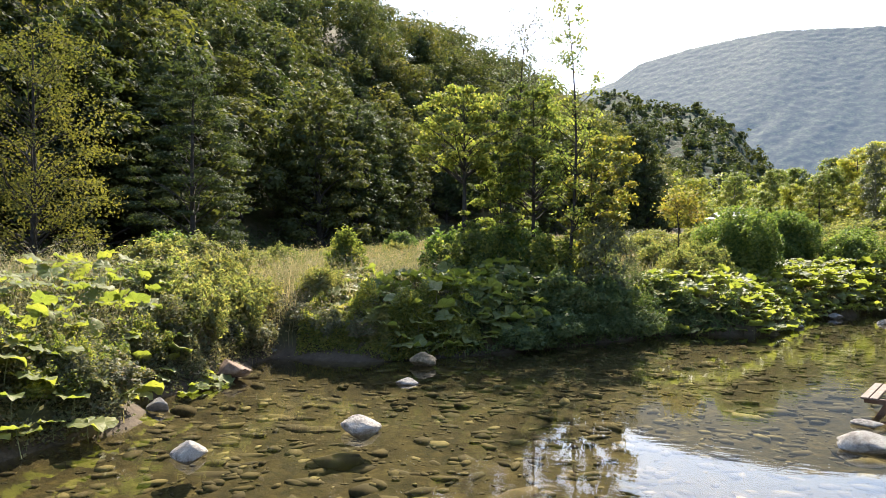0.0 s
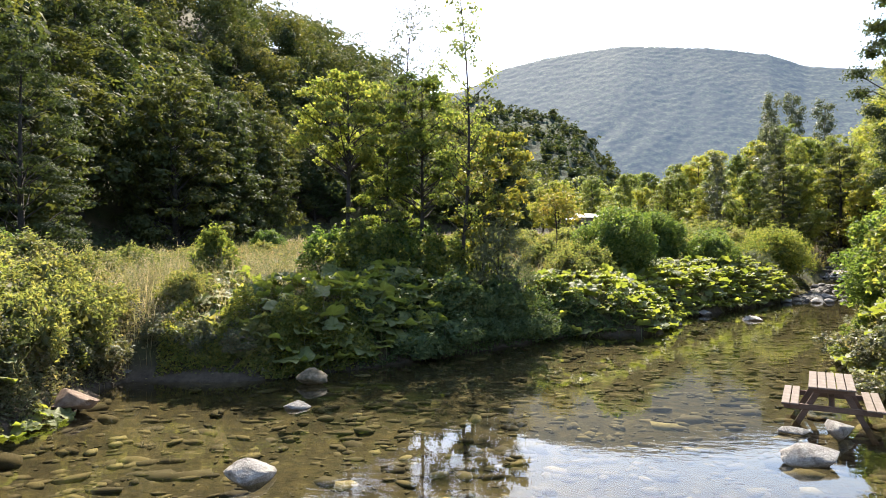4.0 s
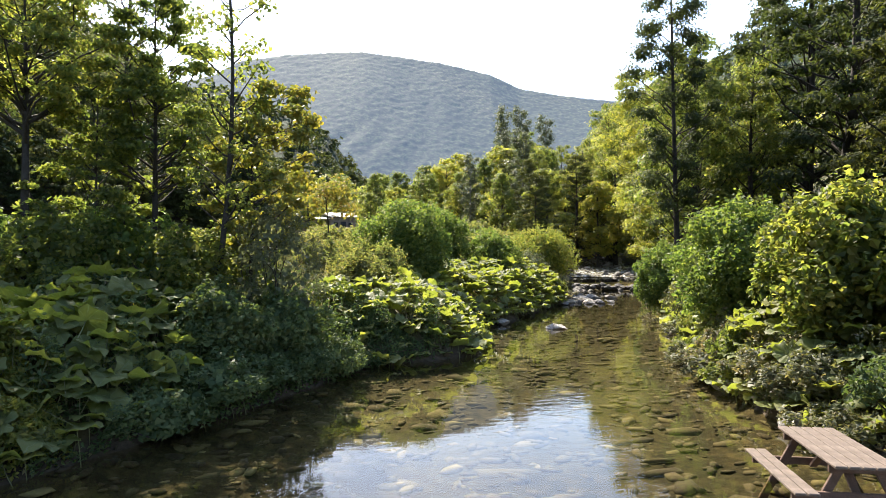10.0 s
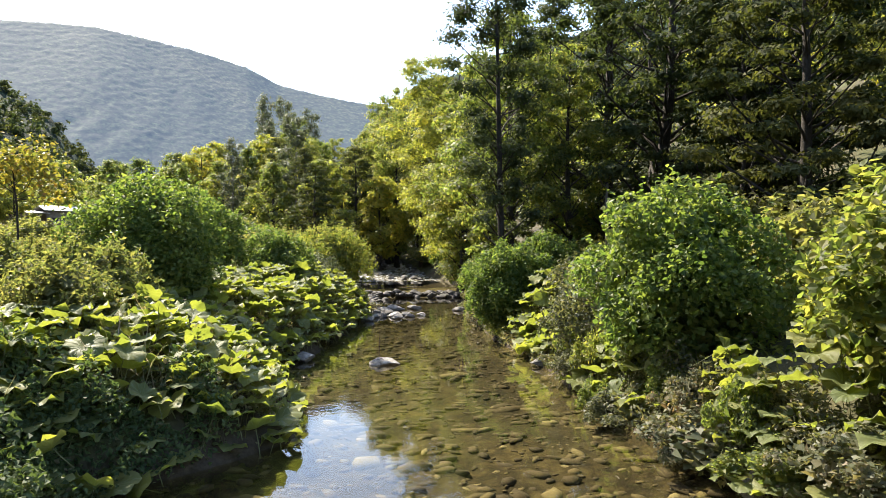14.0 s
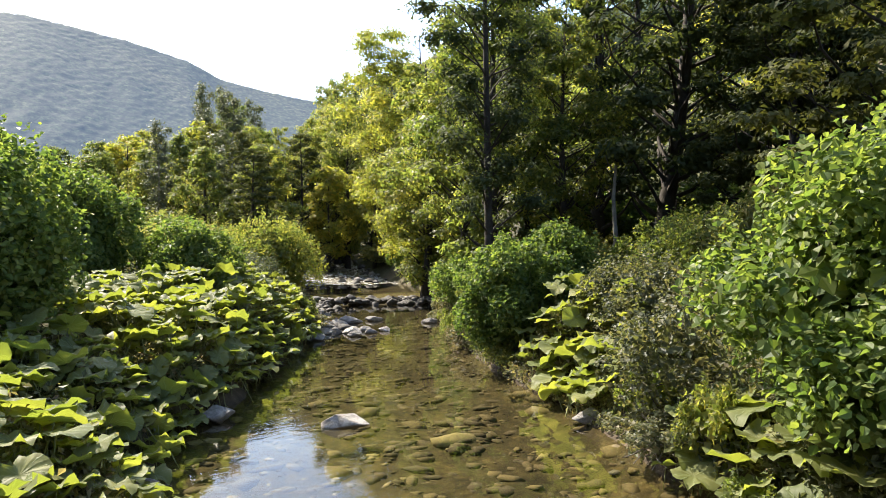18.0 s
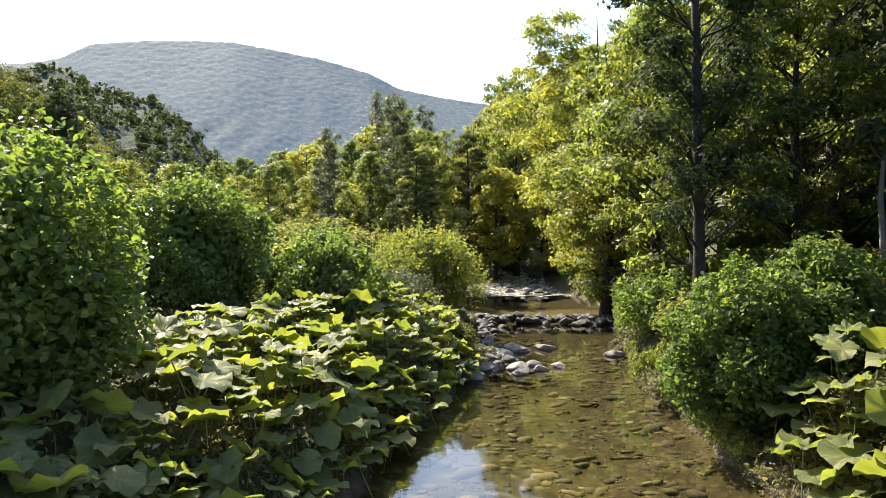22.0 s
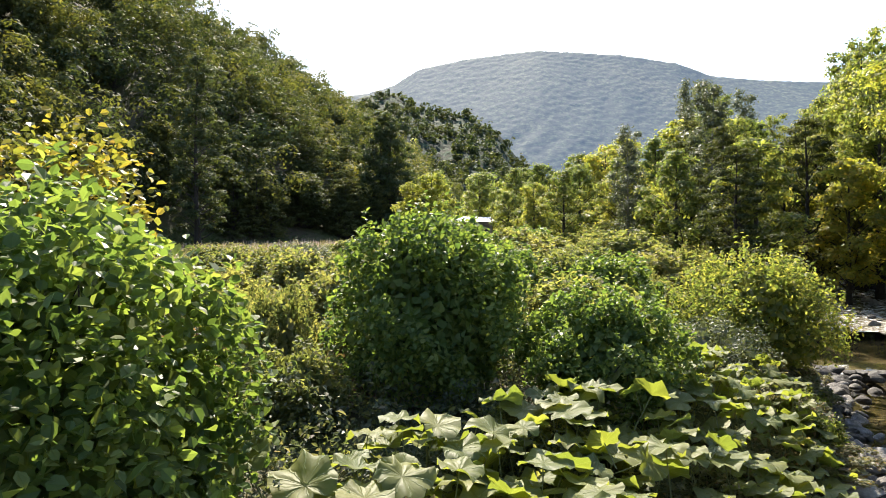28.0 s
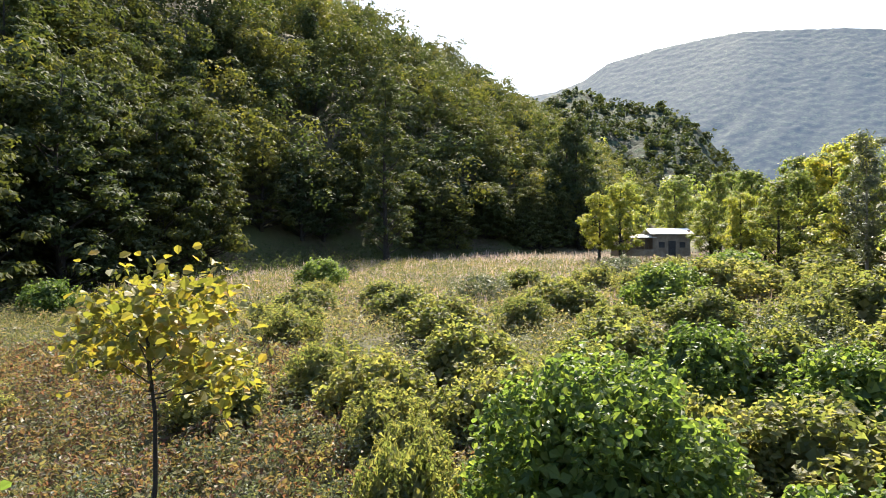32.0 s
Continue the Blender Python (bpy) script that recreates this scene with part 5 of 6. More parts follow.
wood("forest", "dense green broadleaf wood on the steep slope", *places_left(760, 4, 125, -5, 300, 71), 640, 0.57, [LEAF_HILL, LEAF_DARK, LEAF_CROWN], 72)
wood("forest", "crowded crowns on the lower part of the steep slope", *places_left(330, 3, 70, 25, 190, 171), 640, 0.55, [LEAF_HILL, LEAF_DARK, LEAF_CROWN], 172)
wood("forest", "dense green wood along the distant foot of the slope", *places_left(110, 0, 60, 200, 420, 73), 420, 0.9, [LEAF_HILL, LEAF_DARK, LEAF_MID], 74)
r_ = np.random.default_rng(75)
y_ = r_.uniform(-25, 330, 230)
x_ = np.interp(y_, [p[1] for p in FOOT_RIGHT], [p[0] for p in FOOT_RIGHT]) + r_.uniform(2, 60, 230)
wood("forest", "dense green and yellowing wood on the slope of the far bank", np.stack([x_, y_, height(x_, y_) - 1], 1), r_.uniform(13, 20, 230), 700, 0.6, [LEAF_MID, LEAF_DARK, LEAF_YELLOW], 76)
y_ = r_.uniform(150, 420, 170)
x_ = np.interp(y_, fl_y, fl_x) + r_.uniform(0, 1, 170) * (np.interp(y_, [p[1] for p in FOOT_RIGHT], [p[0] for p in FOOT_RIGHT]) - np.interp(y_, fl_y, fl_x))
wood("forest", "belt of green and yellowing trees across the valley floor", np.stack([x_, y_, height(x_, y_) - 0.5], 1), r_.uniform(9, 15, 170), 700, 0.62, [LEAF_MID, LEAF_YELLOW, LEAF_HILL], 77)

# crowns that stand on the nearer hills
for hill_ob, n_trees, seed in ((MID_HILL, 900, 401), (SIDE_HILL, 500, 402)):
    r_ = np.random.default_rng(seed)
    co = np.empty(len(hill_ob.data.vertices) * 3, np.float32)
    hill_ob.data.vertices.foreach_get("co", co)
    co = co.reshape(-1, 3)
    co = co[co[:, 2] > 14]
    spots = co[r_.integers(len(co), size=n_trees)] + r_.normal(0, 1, (n_trees, 3)) * [2, 2, 0] - [0, 0, 6.5]
    wood("forest", "dark green wood covering the distant hill", spots.astype(float), r_.uniform(10, 15, n_trees), 110, 1.9, [LEAF_HILL, LEAF_DARK, LEAF_HILL], seed + 10)

# ---- undergrowth ----
def inside(x, y, poly):
    return edge_distance(x, y, poly, True) < 0


def scatter(rng, n, box, keep):
    x, y = rng.uniform(box[0], box[2], n), rng.uniform(box[1], box[3], n)
    k = keep(x, y)
    return x[k], y[k]


def shore(x, y):
    return edge_distance(x, y, WATER, True)


def carpet(name, label, n, box, keep, leaf, mat, low, high, seed, aspect=0.6, fine=False, category="undergrowth"):
    """Low leafy growth that covers the ground."""
    rng = np.random.default_rng(seed)
    x, y = scatter(rng, n, box, keep)
    lump = np.clip(0.55 + 0.6 * waves(x, y, 1.4, seed), 0.05, 1.4)
    z = height(x, y) + low + (high - low) * lump * rng.random(len(x)) ** 0.55
    N = rng.normal(0, 0.65, (len(x), 3)) + [0, 0, 0.7]
    V, Q = leaves_of(rng, np.stack([x, y, z], 1), N, leaf, aspect, fine)
    return tagged(new(name, mesh_np(name, V, Q, [mat])), label, category, kind="stuff")


def blades(name, label, n, box, keep, tall, wide, mat, seed, category="grass", bend=0.35):
    rng = np.random.default_rng(seed)
    x, y = scatter(rng, n, box, keep)
    m = len(x)
    lump = np.clip(0.75 + 0.5 * waves(x, y, 2.2, seed), 0.25, 1.5)
    h = tall * rng.uniform(0.5, 1.2, m) * lump
    a = rng.uniform(0, 6.3, m)
    B = np.stack([x, y, height(x, y) - 0.03], 1)
    D = np.stack([np.cos(a), np.sin(a), np.zeros(m)], 1)
    S = np.stack([-np.sin(a), np.cos(a), np.zeros(m)], 1) * (wide * rng.uniform(0.6, 1.3, m))[:, None]
    lean = D * (h * rng.uniform(0.1, bend, m))[:, None]
    up = np.array([0, 0, 1]) * h[:, None]
    V = np.stack([B - S, B + S, B + lean * 0.4 + up * 0.6 + S * 0.7, B + lean * 0.4 + up * 0.6 - S * 0.7, B + lean + up + S * 0.1, B + lean + up - S * 0.1], 1).reshape(-1, 3)
    i = np.arange(m)[:, None] * 6
    Q = np.concatenate([i + [0, 1, 2, 3], i + [3, 2, 4, 5]])
    return tagged(new(name, mesh_np(name, V, Q, [mat])), label, category, kind="stuff")


def land(a, b=99.0, z=None):
    return lambda x, y: (shore(x, y) > a) & (shore(x, y) < b)


FERN = [(-3, 34), (4, 34), (9, 36), (11, 41), (9, 47), (2, 52), (-8, 55), (-14, 48), (-10, 38)]
IVY = [(-3.6, 19.4), (-0.4, 17.8), (2.2, 20.4), (3.9, 22.2), (4.4, 24.6), (1, 25.5), (-4, 24.5)]
flat = lambda x, y: (shore(x, y) > 0.12) & (x < np.interp(y, RY, RX))
RY, RX = [p[1] for p in LEFT_SHORE], [p[0] + 3 for p in LEFT_SHORE]
carpet("undergrowth", "mixed green weeds and brambles covering the bank", 220000, (-22, 3, 22, 60), lambda x, y: flat(x, y) & ~(inside(x, y, FERN) & (waves(x, y, 2.5, 12) < 0.1)) & ~inside(x, y, IVY), 0.10, LEAF_WEED, 0.02, 0.75, 81)
carpet("undergrowth", "tall mixed weeds beyond the bushes", 60000, (-22, 58, 44, 112), lambda x, y: flat(x, y), 0.24, LEAF_WEED, 0.05, 0.9, 82)
carpet("undergrowth", "rust-brown and yellow dry fern and bramble leaves", 190000, (-16, 30, 12, 58), lambda x, y: inside(x, y, FERN) & (shore(x, y) > 2), 0.13, LEAF_RUST, 0.02, 0.6, 83)
carpet("undergrowth", "knee-high weeds and brambles across the open flat", 60000, (-26, 36, 9, 78), lambda x, y: flat(x, y) & (waves(x, y, 4.0, 14) > np.where(inside(x, y, FERN), 0.25, -0.45)) & (x > np.interp(y, fl_y, fl_x) - 3), 0.17, LEAF_WEED, 0.05, 0.8, 283)
carpet("undergrowth", "pale tangled bramble leaves between the bushes", 60000, (2, 32, 14, 46), lambda x, y: flat(x, y) & (shore(x, y) > 2.0) & (waves(x, y, 2.2, 15) > -0.3), 0.09, LEAF_WILLOW, 0.05, 0.7, 284)
carpet("undergrowth", "shaded scrub along the foot of the wooded slope", 60000, (-44, 10, 0, 140), lambda x, y: np.abs(x - np.interp(y, fl_y, fl_x) + 0.5) < 4.5, 0.3, LEAF_DARK, 0.05, 1.9, 285)
carpet("ivy", "dark ivy and bramble leaves hanging over the steep bank", 46000, (-5, 17, 5, 27), lambda x, y: inside(x, y, IVY) & (shore(x, y) > -0.25), 0.11, LEAF_IVY, 0.0, 0.9, 84)
carpet("undergrowth", "green weeds under the trees of the far bank", 90000, (9, 8, 40, 52), lambda x, y: (shore(x, y) > 0.02) & (x > np.interp(y, [p[1] for p in RIGHT_SHORE], [p[0] - 1 for p in RIGHT_SHORE])), 0.13, LEAF_MID, 0.02, 0.6, 85)
blades("tall_grass", "pale seeding grass and herbs on the near bank", 26000, (-24, 4, 6, 46), lambda x, y: flat(x, y) & (shore(x, y) > 0.9) & ~inside(x, y, FERN), 0.75, 0.010, GRASS, 86, bend=0.8)
blades("tall_grass", "pale dry meadow grass across the flat", 26000, (-30, 66, 44, 135), lambda x, y: flat(x, y) & (x > np.interp(y, fl_y, fl_x)), 0.8, 0.035, GRASS_PALE, 87)
blades("tall_grass", "light green feathery herbs and seeding grass on the shore", 5000, (-13, 8.5, -4.5, 19), lambda x, y: flat(x, y) & (shore(x, y) > 0.5), 1.0, 0.010, GRASS, 186, bend=0.8)
blades("sedge", "bright green sedge tufts along the waterline", 26000, (-10, 4, 30, 46), lambda x, y: (shore(x, y) > -0.05) & (shore(x, y) < 1.0) & (waves(x, y, 3, 6) > -0.5), 0.42, 0.009, LEAF_WEED, 88)

carpet("undergrowth", "brambles and low leaves trailing over the water's edge", 90000, (-9, 4, 32, 50), lambda x, y: (shore(x, y) > -0.2) & (shore(x, y) < 1.5), 0.085, LEAF_WEED, 0.0, 0.42, 89)

carpet("meadow_herbs", "pale green tall herbs and seeding weeds on the near bank", 46000, (-16, 7, -4, 22), lambda x, y: flat(x, y) & (shore(x, y) > 0.4), 0.075, GRASS, 0.1, 1.15, 187, 0.4)
carpet("undergrowth", "bright green low leaves filling the flat between the bushes", 45000, (5, 33, 18, 56), lambda x, y: flat(x, y) & (shore(x, y) > 2) & (waves(x, y, 3.1, 188) > 0.1), 0.095, LEAF_MEADOW, 0.05, 0.6, 188)

# growth that overhangs the water, thick along the banks
def fringe(label, line, side, y0, y1, n, leaf, mat, high, seed, reach=(-0.25, 0.9)):
    rng = np.random.default_rng(seed)
    px, py = np.array(line).T
    run = np.concatenate([[0], np.cumsum(np.hypot(np.diff(px), np.diff(py)))])
    s = rng.uniform(np.interp(y0, py, run), np.interp(y1, py, run), n)
    bx, by = np.interp(s, run, px), np.interp(s, run, py)
    tx, ty = np.interp(s + 0.3, run, px) - bx, np.interp(s + 0.3, run, py) - by
    k = np.hypot(tx, ty)
    off = side * (reach[0] + (reach[1] - reach[0]) * rng.random(n) ** 0.8)
    x, y = bx + ty / k * off, by - tx / k * off
    lump = np.clip(0.6 + 0.6 * waves(x, y, 1.2, seed), 0.0, 1.4)
    d = np.clip(np.abs(off) + 0.45, 0.45, 1)
    z = np.maximum(height(x, y), 0.02) + high * lump * d * rng.random(n) ** 0.7
    keep = lump > 0.12
    V, Q = leaves_of(rng, np.stack([x, y, z], 1)[keep], rng.normal(0, 0.6, (keep.sum(), 3)) + [0, -0.2, 0.7], leaf, 0.6)
    return tagged(new("bank_growth", mesh_np("bank_growth", V, Q, [mat])), label, "undergrowth", kind="stuff")


fringe("weeds and brambles hanging over the edge of the far bank", RIGHT_SHORE, 1, 8, 47, 42000, 0.095, LEAF_WEED, 0.75, 301)
fringe("leafy weeds growing down to the water on the near bank", LEFT_SHORE, -1, 4, 14.2, 30000, 0.08, LEAF_WEED, 0.85, 302, (0.0, 1.3))
fringe("small leaves and nettles at the head of the cove", LEFT_SHORE[8:], -1, 14.37, 16.5, 30000, 0.09, LEAF_MID, 0.95, 303, (-0.12, 1.3))
fringe("dark ivy hanging down to the shaded water", LEFT_SHORE, -1, 16, 23.05, 16000, 0.085, LEAF_IVY, 0.9, 304)
fringe("low weeds between butterbur stalks and stones", LEFT_SHORE, -1, 23.1, 48, 20000, 0.085, LEAF_WEED, 0.4, 305, (0.1, 1.2))
fringe("tall green sedge tuft at the head of the cove", LEFT_SHORE[8:], -1, 14.5, 14.62, 900, 0.3, LEAF_MEADOW, 0.9, 306, (0.1, 0.5))

# butterbur: big round wavy leaves on stalks
def butterbur_leaf(seed):
    r = random.Random(seed)
    n, rings = 24, (0.0, 0.42, 0.8, 1.0)
    V, F = [(0, 0, 0)], []
    ph, dip, sag = r.random() * 6.3, r.uniform(0.1, 0.34), r.uniform(0.05, 0.3)
    for q in rings[1:]:
        for k in range(n):
            a = 2 * math.pi * k / n
            gap = max(0.0, math.cos(a)) ** 40
            rad = q * (1 + 0.05 * math.sin(2 * a + ph) + 0.035 * math.sin(5 * a + 2 * ph) - 0.5 * gap * q) * (1 - 0.08 * math.cos(a))
            z = dip * q - sag * q ** 2.6 * (0.75 + 0.55 * math.sin(2 * a + ph) + 0.25 * math.sin(3 * a + 3 * ph)) + q * q * (0.10 * math.sin(7 * a + ph) + 0.06 * math.sin(4 * a + 2.6 * ph))
            if q == 1:
                rad *= 1 + r.uniform(-0.07, 0.05)
                z -= r.uniform(-0.06, 0.1)
            V.append((rad * math.cos(a), rad * math.sin(a), z))
    for k in range(n):
        F.append((0, 1 + k, 1 + (k + 1) % n))
        for j in range(2):
            b = 1 + j * n
            F.append((b + k, b + n + k, b + n + (k + 1) % n, b + (k + 1) % n))
    leaf_faces = len(F)
    line = [(0.02, 0, -0.02), (0.12, 0.03, -0.7), (0.3, 0.05, -1.6)]
    b = len(V)
    for p in line:
        for k in range(4):
            V.append((p[0] + 0.03 * math.cos(k * 1.57), p[1] + 0.03 * math.sin(k * 1.57), p[2]))
    for j in range(2):
        for k in range(4):
            F.append((b + j * 4 + k, b + j * 4 + (k + 1) % 4, b + j * 4 + 4 + (k + 1) % 4, b + j * 4 + 4 + k))
    me = bpy.data.meshes.new("leaf")
    me.from_pydata(V, [], F)
    me.materials.append(LEAF_BUTTERBUR), me.materials.append(STALK)
    me.polygons.foreach_set("material_index", [0] * leaf_faces + [1] * (len(F) - leaf_faces))
    me.polygons.foreach_set("use_smooth", [True] * len(F))
    return me


BUTTERBUR = [butterbur_leaf(i) for i in range(14)]


def butterbur(label, poly, n, size, lift, seed, group="butterbur along the stream"):
    rng = np.random.default_rng(seed)
    xs, ys = [p[0] for p in poly], [p[1] for p in poly]
    x, y = scatter(rng, n * 12, (min(xs), min(ys), max(xs), max(ys)), lambda x, y: inside(x, y, poly) & (shore(x, y) > -0.25))
    pts = []
    gap = 0.95 * size[0]
    for p in zip(x, y):
        if all((p[0] - q[0]) ** 2 + (p[1] - q[1]) ** 2 > gap ** 2 for q in pts):
            pts.append(p)
        if len(pts) >= n:
            break
    cx, cy = np.mean(pts, 0)
    ob = tagged(new("butterbur_patch"), label, "plant", group)
    ob.matrix_basis = pose(cx, cy, zg(cx, cy))
    px, py = np.array(pts).T
    z0 = height(px, py)
    d = shore(px, py)
    dx, dy = (shore(px + 0.2, py) - d) / 0.2, (shore(px, py + 0.2) - d) / 0.2
    for k in range(len(pts)):
        s = 0.95 * (size[0] + (size[1] - size[0]) * rng.random() ** 1.3)
        up = lift[0] * 0.8 + (lift[1] * 1.15 - lift[0] * 0.8) * rng.random() * min(1, 0.35 + d[k] / 1.5)
        tilt = rng.uniform(2, 32) if rng.random() < 0.85 else rng.uniform(32, 58)
        # most blades turn to the sun, some lean over the water
        toward = math.atan2(sun_way.y, sun_way.x) + rng.normal(0, 0.9) if rng.random() < 0.6 else math.atan2(-dy[k], -dx[k]) + rng.normal(0, 1.2)
        m = Matrix.Translation((px[k] - cx, py[k] - cy, z0[k] - zg(cx, cy) + up)) @ Matrix.Rotation(radians(tilt), 4, Vector((-math.sin(toward), math.cos(toward), 0))) \
            @ Matrix.Rotation(rng.uniform(0, 6.3), 4, "Z") @ Matrix.Diagonal((s, s, s * rng.uniform(0.8, 1.5), 1))
        part("leaf", BUTTERBUR[int(rng.integers(len(BUTTERBUR)))], ob, at=m)
    return ob


butterbur("shaded grey-green butterbur leaves spilling down the bank to the water", [(-5.2, 15.2), (-3.6, 14.7), (-1.6, 16.3), (-1.2, 17.6), (-2.4, 20.4), (-3.2, 20.2), (-4.8, 18)], 190, (0.23, 0.38), (0.25, 0.8), 91)
butterbur("dark shaded butterbur leaves below the slender trees", [(-1.8, 16.3), (0.6, 18.4), (1.0, 19.6), (-0.5, 20.6), (-2.4, 20.6)], 120, (0.23, 0.37), (0.25, 0.8), 191)
butterbur("sunlit pale butterbur leaves on the low bank", [(-7.4, 16.2), (-6.2, 15.6), (-5.2, 15.6), (-4.9, 18), (-5.6, 19.4), (-7, 18.4)], 90, (0.18, 0.3), (0.2, 0.55), 92)
butterbur("sunlit butterbur leaves, some yellowing, along the water", [(3.2, 22.2), (5.4, 22.5), (7.0, 22.6), (8.3, 24.8), (7.2, 27), (4.5, 27), (2.6, 24.8)], 240, (0.2, 0.36), (0.15, 0.55), 93)
butterbur("sunlit yellow-green butterbur leaves at the bend of the stream", [(8.3, 24.8), (8.9, 27.4), (10.2, 29.4), (8.7, 31), (6.4, 29.6), (4.9, 27.2), (7.2, 27)], 220, (0.2, 0.36), (0.2, 0.6), 193)
butterbur("broad bed of large butterbur leaves with yellowing edges", [(9.8, 29.3), (12.5, 31.4), (14.2, 33.3), (12.6, 36.4), (10.3, 34.6), (8.8, 32.6)], 240, (0.21, 0.36), (0.35, 0.95), 94)
butterbur("large butterbur leaves above the gravel beside the weir", [(14.2, 33.3), (16.0, 35.2), (17.9, 37.4), (18.9, 41), (16.8, 41), (13.6, 38), (12.6, 36.4)], 250, (0.21, 0.36), (0.35, 0.95), 194)
butterbur("butterbur leaves crowding the near shore", [(-5.2, 6.6), (-6.6, 8.9), (-7.4, 12.2), (-10.5, 15.5), (-12.5, 13), (-10, 8), (-8, 4), (-6.4, 4)], 260, (0.18, 0.3), (0.3, 0.95), 95)
butterbur("small butterbur plants at the foot of the gravel shore", [(-6.4, 9.2), (-5.0, 9.2), (-4.5, 10.6), (-5.6, 11.4), (-6.6, 10.9)], 50, (0.12, 0.2), (0.1, 0.35), 96)
butterbur("butterbur leaves between bush and picnic table", [(9.1, 13.2), (9.6, 15.6), (10.4, 18.1), (12.2, 18.8), (11.4, 15.6), (10.3, 12.6)], 140, (0.18, 0.3), (0.25, 0.85), 97)
butterbur("large butterbur leaves at the water's edge below the alders", [(15.0, 24.9), (16.2, 26.9), (17.2, 28.5), (18.2, 28), (17.4, 25.8), (16.0, 24.4)], 120, (0.22, 0.42), (0.35, 1.25), 98)
butterbur("few very large butterbur leaves hanging to the water", [(11.7, 19.3), (12.8, 22.3), (13.6, 23.5), (14.4, 22.4), (13.2, 19.6)], 40, (0.22, 0.4), (0.25, 0.7), 99)

# ---- stones ----
STONES = [rock_mesh(i + 1, (ROCK_WET, ROCK, ROCK_WET)[i % 3], 2) for i in range(9)]


def boulder(x, y, size, seed, mat, label, z=0.0, turn=0.0, flat=0.6, tilt=0.0):
    ob = tagged(new("boulder", rock_mesh(seed, mat, 4, 0.38, flat, 0.78, 50)), label, "rock")
    ob.matrix_basis = pose(x, y, z, tilt, 0, turn) @ Matrix.Diagonal((*size, 1))
    return ob


boulder(-1.8, 8.25, (0.42, 0.36, 0.36), 1, ROCK_PALE, "pale rounded boulder half out of the shallow water", 0.08)
boulder(-3.7, 6.35, (0.34, 0.30, 0.34), 2, ROCK_PALE, "white boulder with dark hollow in the shallows", 0.06)
boulder(-2.75, 14.2, (0.42, 0.34, 0.42), 3, ROCK_MOSS, "mossy brown boulder below the leaves", 0.15)
boulder(-2.45, 12.05, (0.34, 0.28, 0.2), 4, ROCK, "low grey stone just above the water", 0.02)
boulder(5.7, 9.45, (0.47, 0.36, 0.34), 5, ROCK_PALE, "pale smooth boulder in front of the picnic table", 0.1, 20)
boulder(6.25, 11.0, (0.34, 0.2, 0.14), 6, ROCK_PALE, "flat white stone beside the picnic table", 0.04)
boulder(6.85, 10.85, (0.3, 0.26, 0.34), 7, ROCK_PALE, "rough white rock beside the picnic table", 0.12)
boulder(-6.1, 8.6, (0.28, 0.24, 0.26), 8, ROCK, "dark grey stone on the gravel shore", 0.08)
boulder(-6.5, 11.5, (0.55, 0.46, 0.5), 9, ROCK_RED, "rusty red-brown boulder on the shore", 0.22)
boulder(12.14, 28.0, (0.46, 0.3, 0.27), 10, ROCK_PALE, "pale oblong boulder in midstream", 0.05, -35)
boulder(10.7, 29.85, (0.36, 0.28, 0.3), 11, ROCK, "grey-pink stone at the edge of the leaves", 0.1)
boulder(8.45, 27.4, (0.4, 0.28, 0.22), 12, ROCK_PALE, "flat pale stone at the edge of the leaves", 0.06)
boulder(8.45, 25.9, (0.34, 0.28, 0.2), 13, ROCK, "brownish stone in the shallows", 0.05)
boulder(10.45, 17.5, (0.34, 0.28, 0.42), 14, ROCK_PALE, "pale boulder under the butterbur leaves", 0.15)
boulder(15.2, 25.2, (0.34, 0.26, 0.3), 15, ROCK, "pinkish boulder below the overhanging leaves", 0.1)
boulder(9.2, 14.6, (0.3, 0.28, 0.34), 16, ROCK, "grey boulder behind the picnic table", 0.1)
boulder(-7.2, 14.2, (0.3, 0.26, 0.26), 17, ROCK, "grey stone at the head of the cove", 0.15)
# group below the weir
rg = np.random.default_rng(7)
for i, (x, y, s) in enumerate([(19.4, 37.6, 0.42), (19.0, 37.1, 0.28), (19.9, 37.3, 0.26), (20.6, 37.4, 0.24), (20.1, 38.0, 0.3), (21.4, 40.6, 0.5), (20.4, 40.2, 0.42), (22.5, 40.4, 0.4), (19.6, 39.6, 0.34), (18.6, 38.2, 0.36), (23.6, 38.2, 0.34), (17.6, 37.2, 0.4)]):
    boulder(x, y, (s * 1.2, s, s * 0.9), 30 + i, ROCK_PALE if i % 3 == 0 else ROCK, "pale rounded stone in the stream below the weir", 0.06, rg.uniform(0, 360))

weir = tagged(new("stone_weir"), "low weir of piled grey stones with water spilling through", "weir")
weir.matrix_basis = pose(27.8, 46.8, 0)
for k in range(130):
    u, v = rg.uniform(-0.05, 1.05), rg.normal(0, 0.55)
    x, y = 24.2 + 7.3 * u + 0.43 * v, 48.6 - 3.3 * u + 0.9 * v
    s = rg.uniform(0.16, 0.42)
    part("stone", STONES[int(rg.integers(3)) * 3 + 2 * int(rg.integers(2))], weir, at=pose(x - 27.8, y - 46.8, max(0.0, 0.36 - 0.3 * abs(v)) * rg.uniform(0.4, 1), rg.uniform(-20, 20), rg.uniform(-20, 20), rg.uniform(0, 360)) @ Matrix.Diagonal((s * 1.2, s, s, 1)))
bar = tagged(new("gravel_bar"), "bank of loose grey cobbles beside the weir", "rocks")
bar.matrix_basis = pose(21, 42.5, 0)
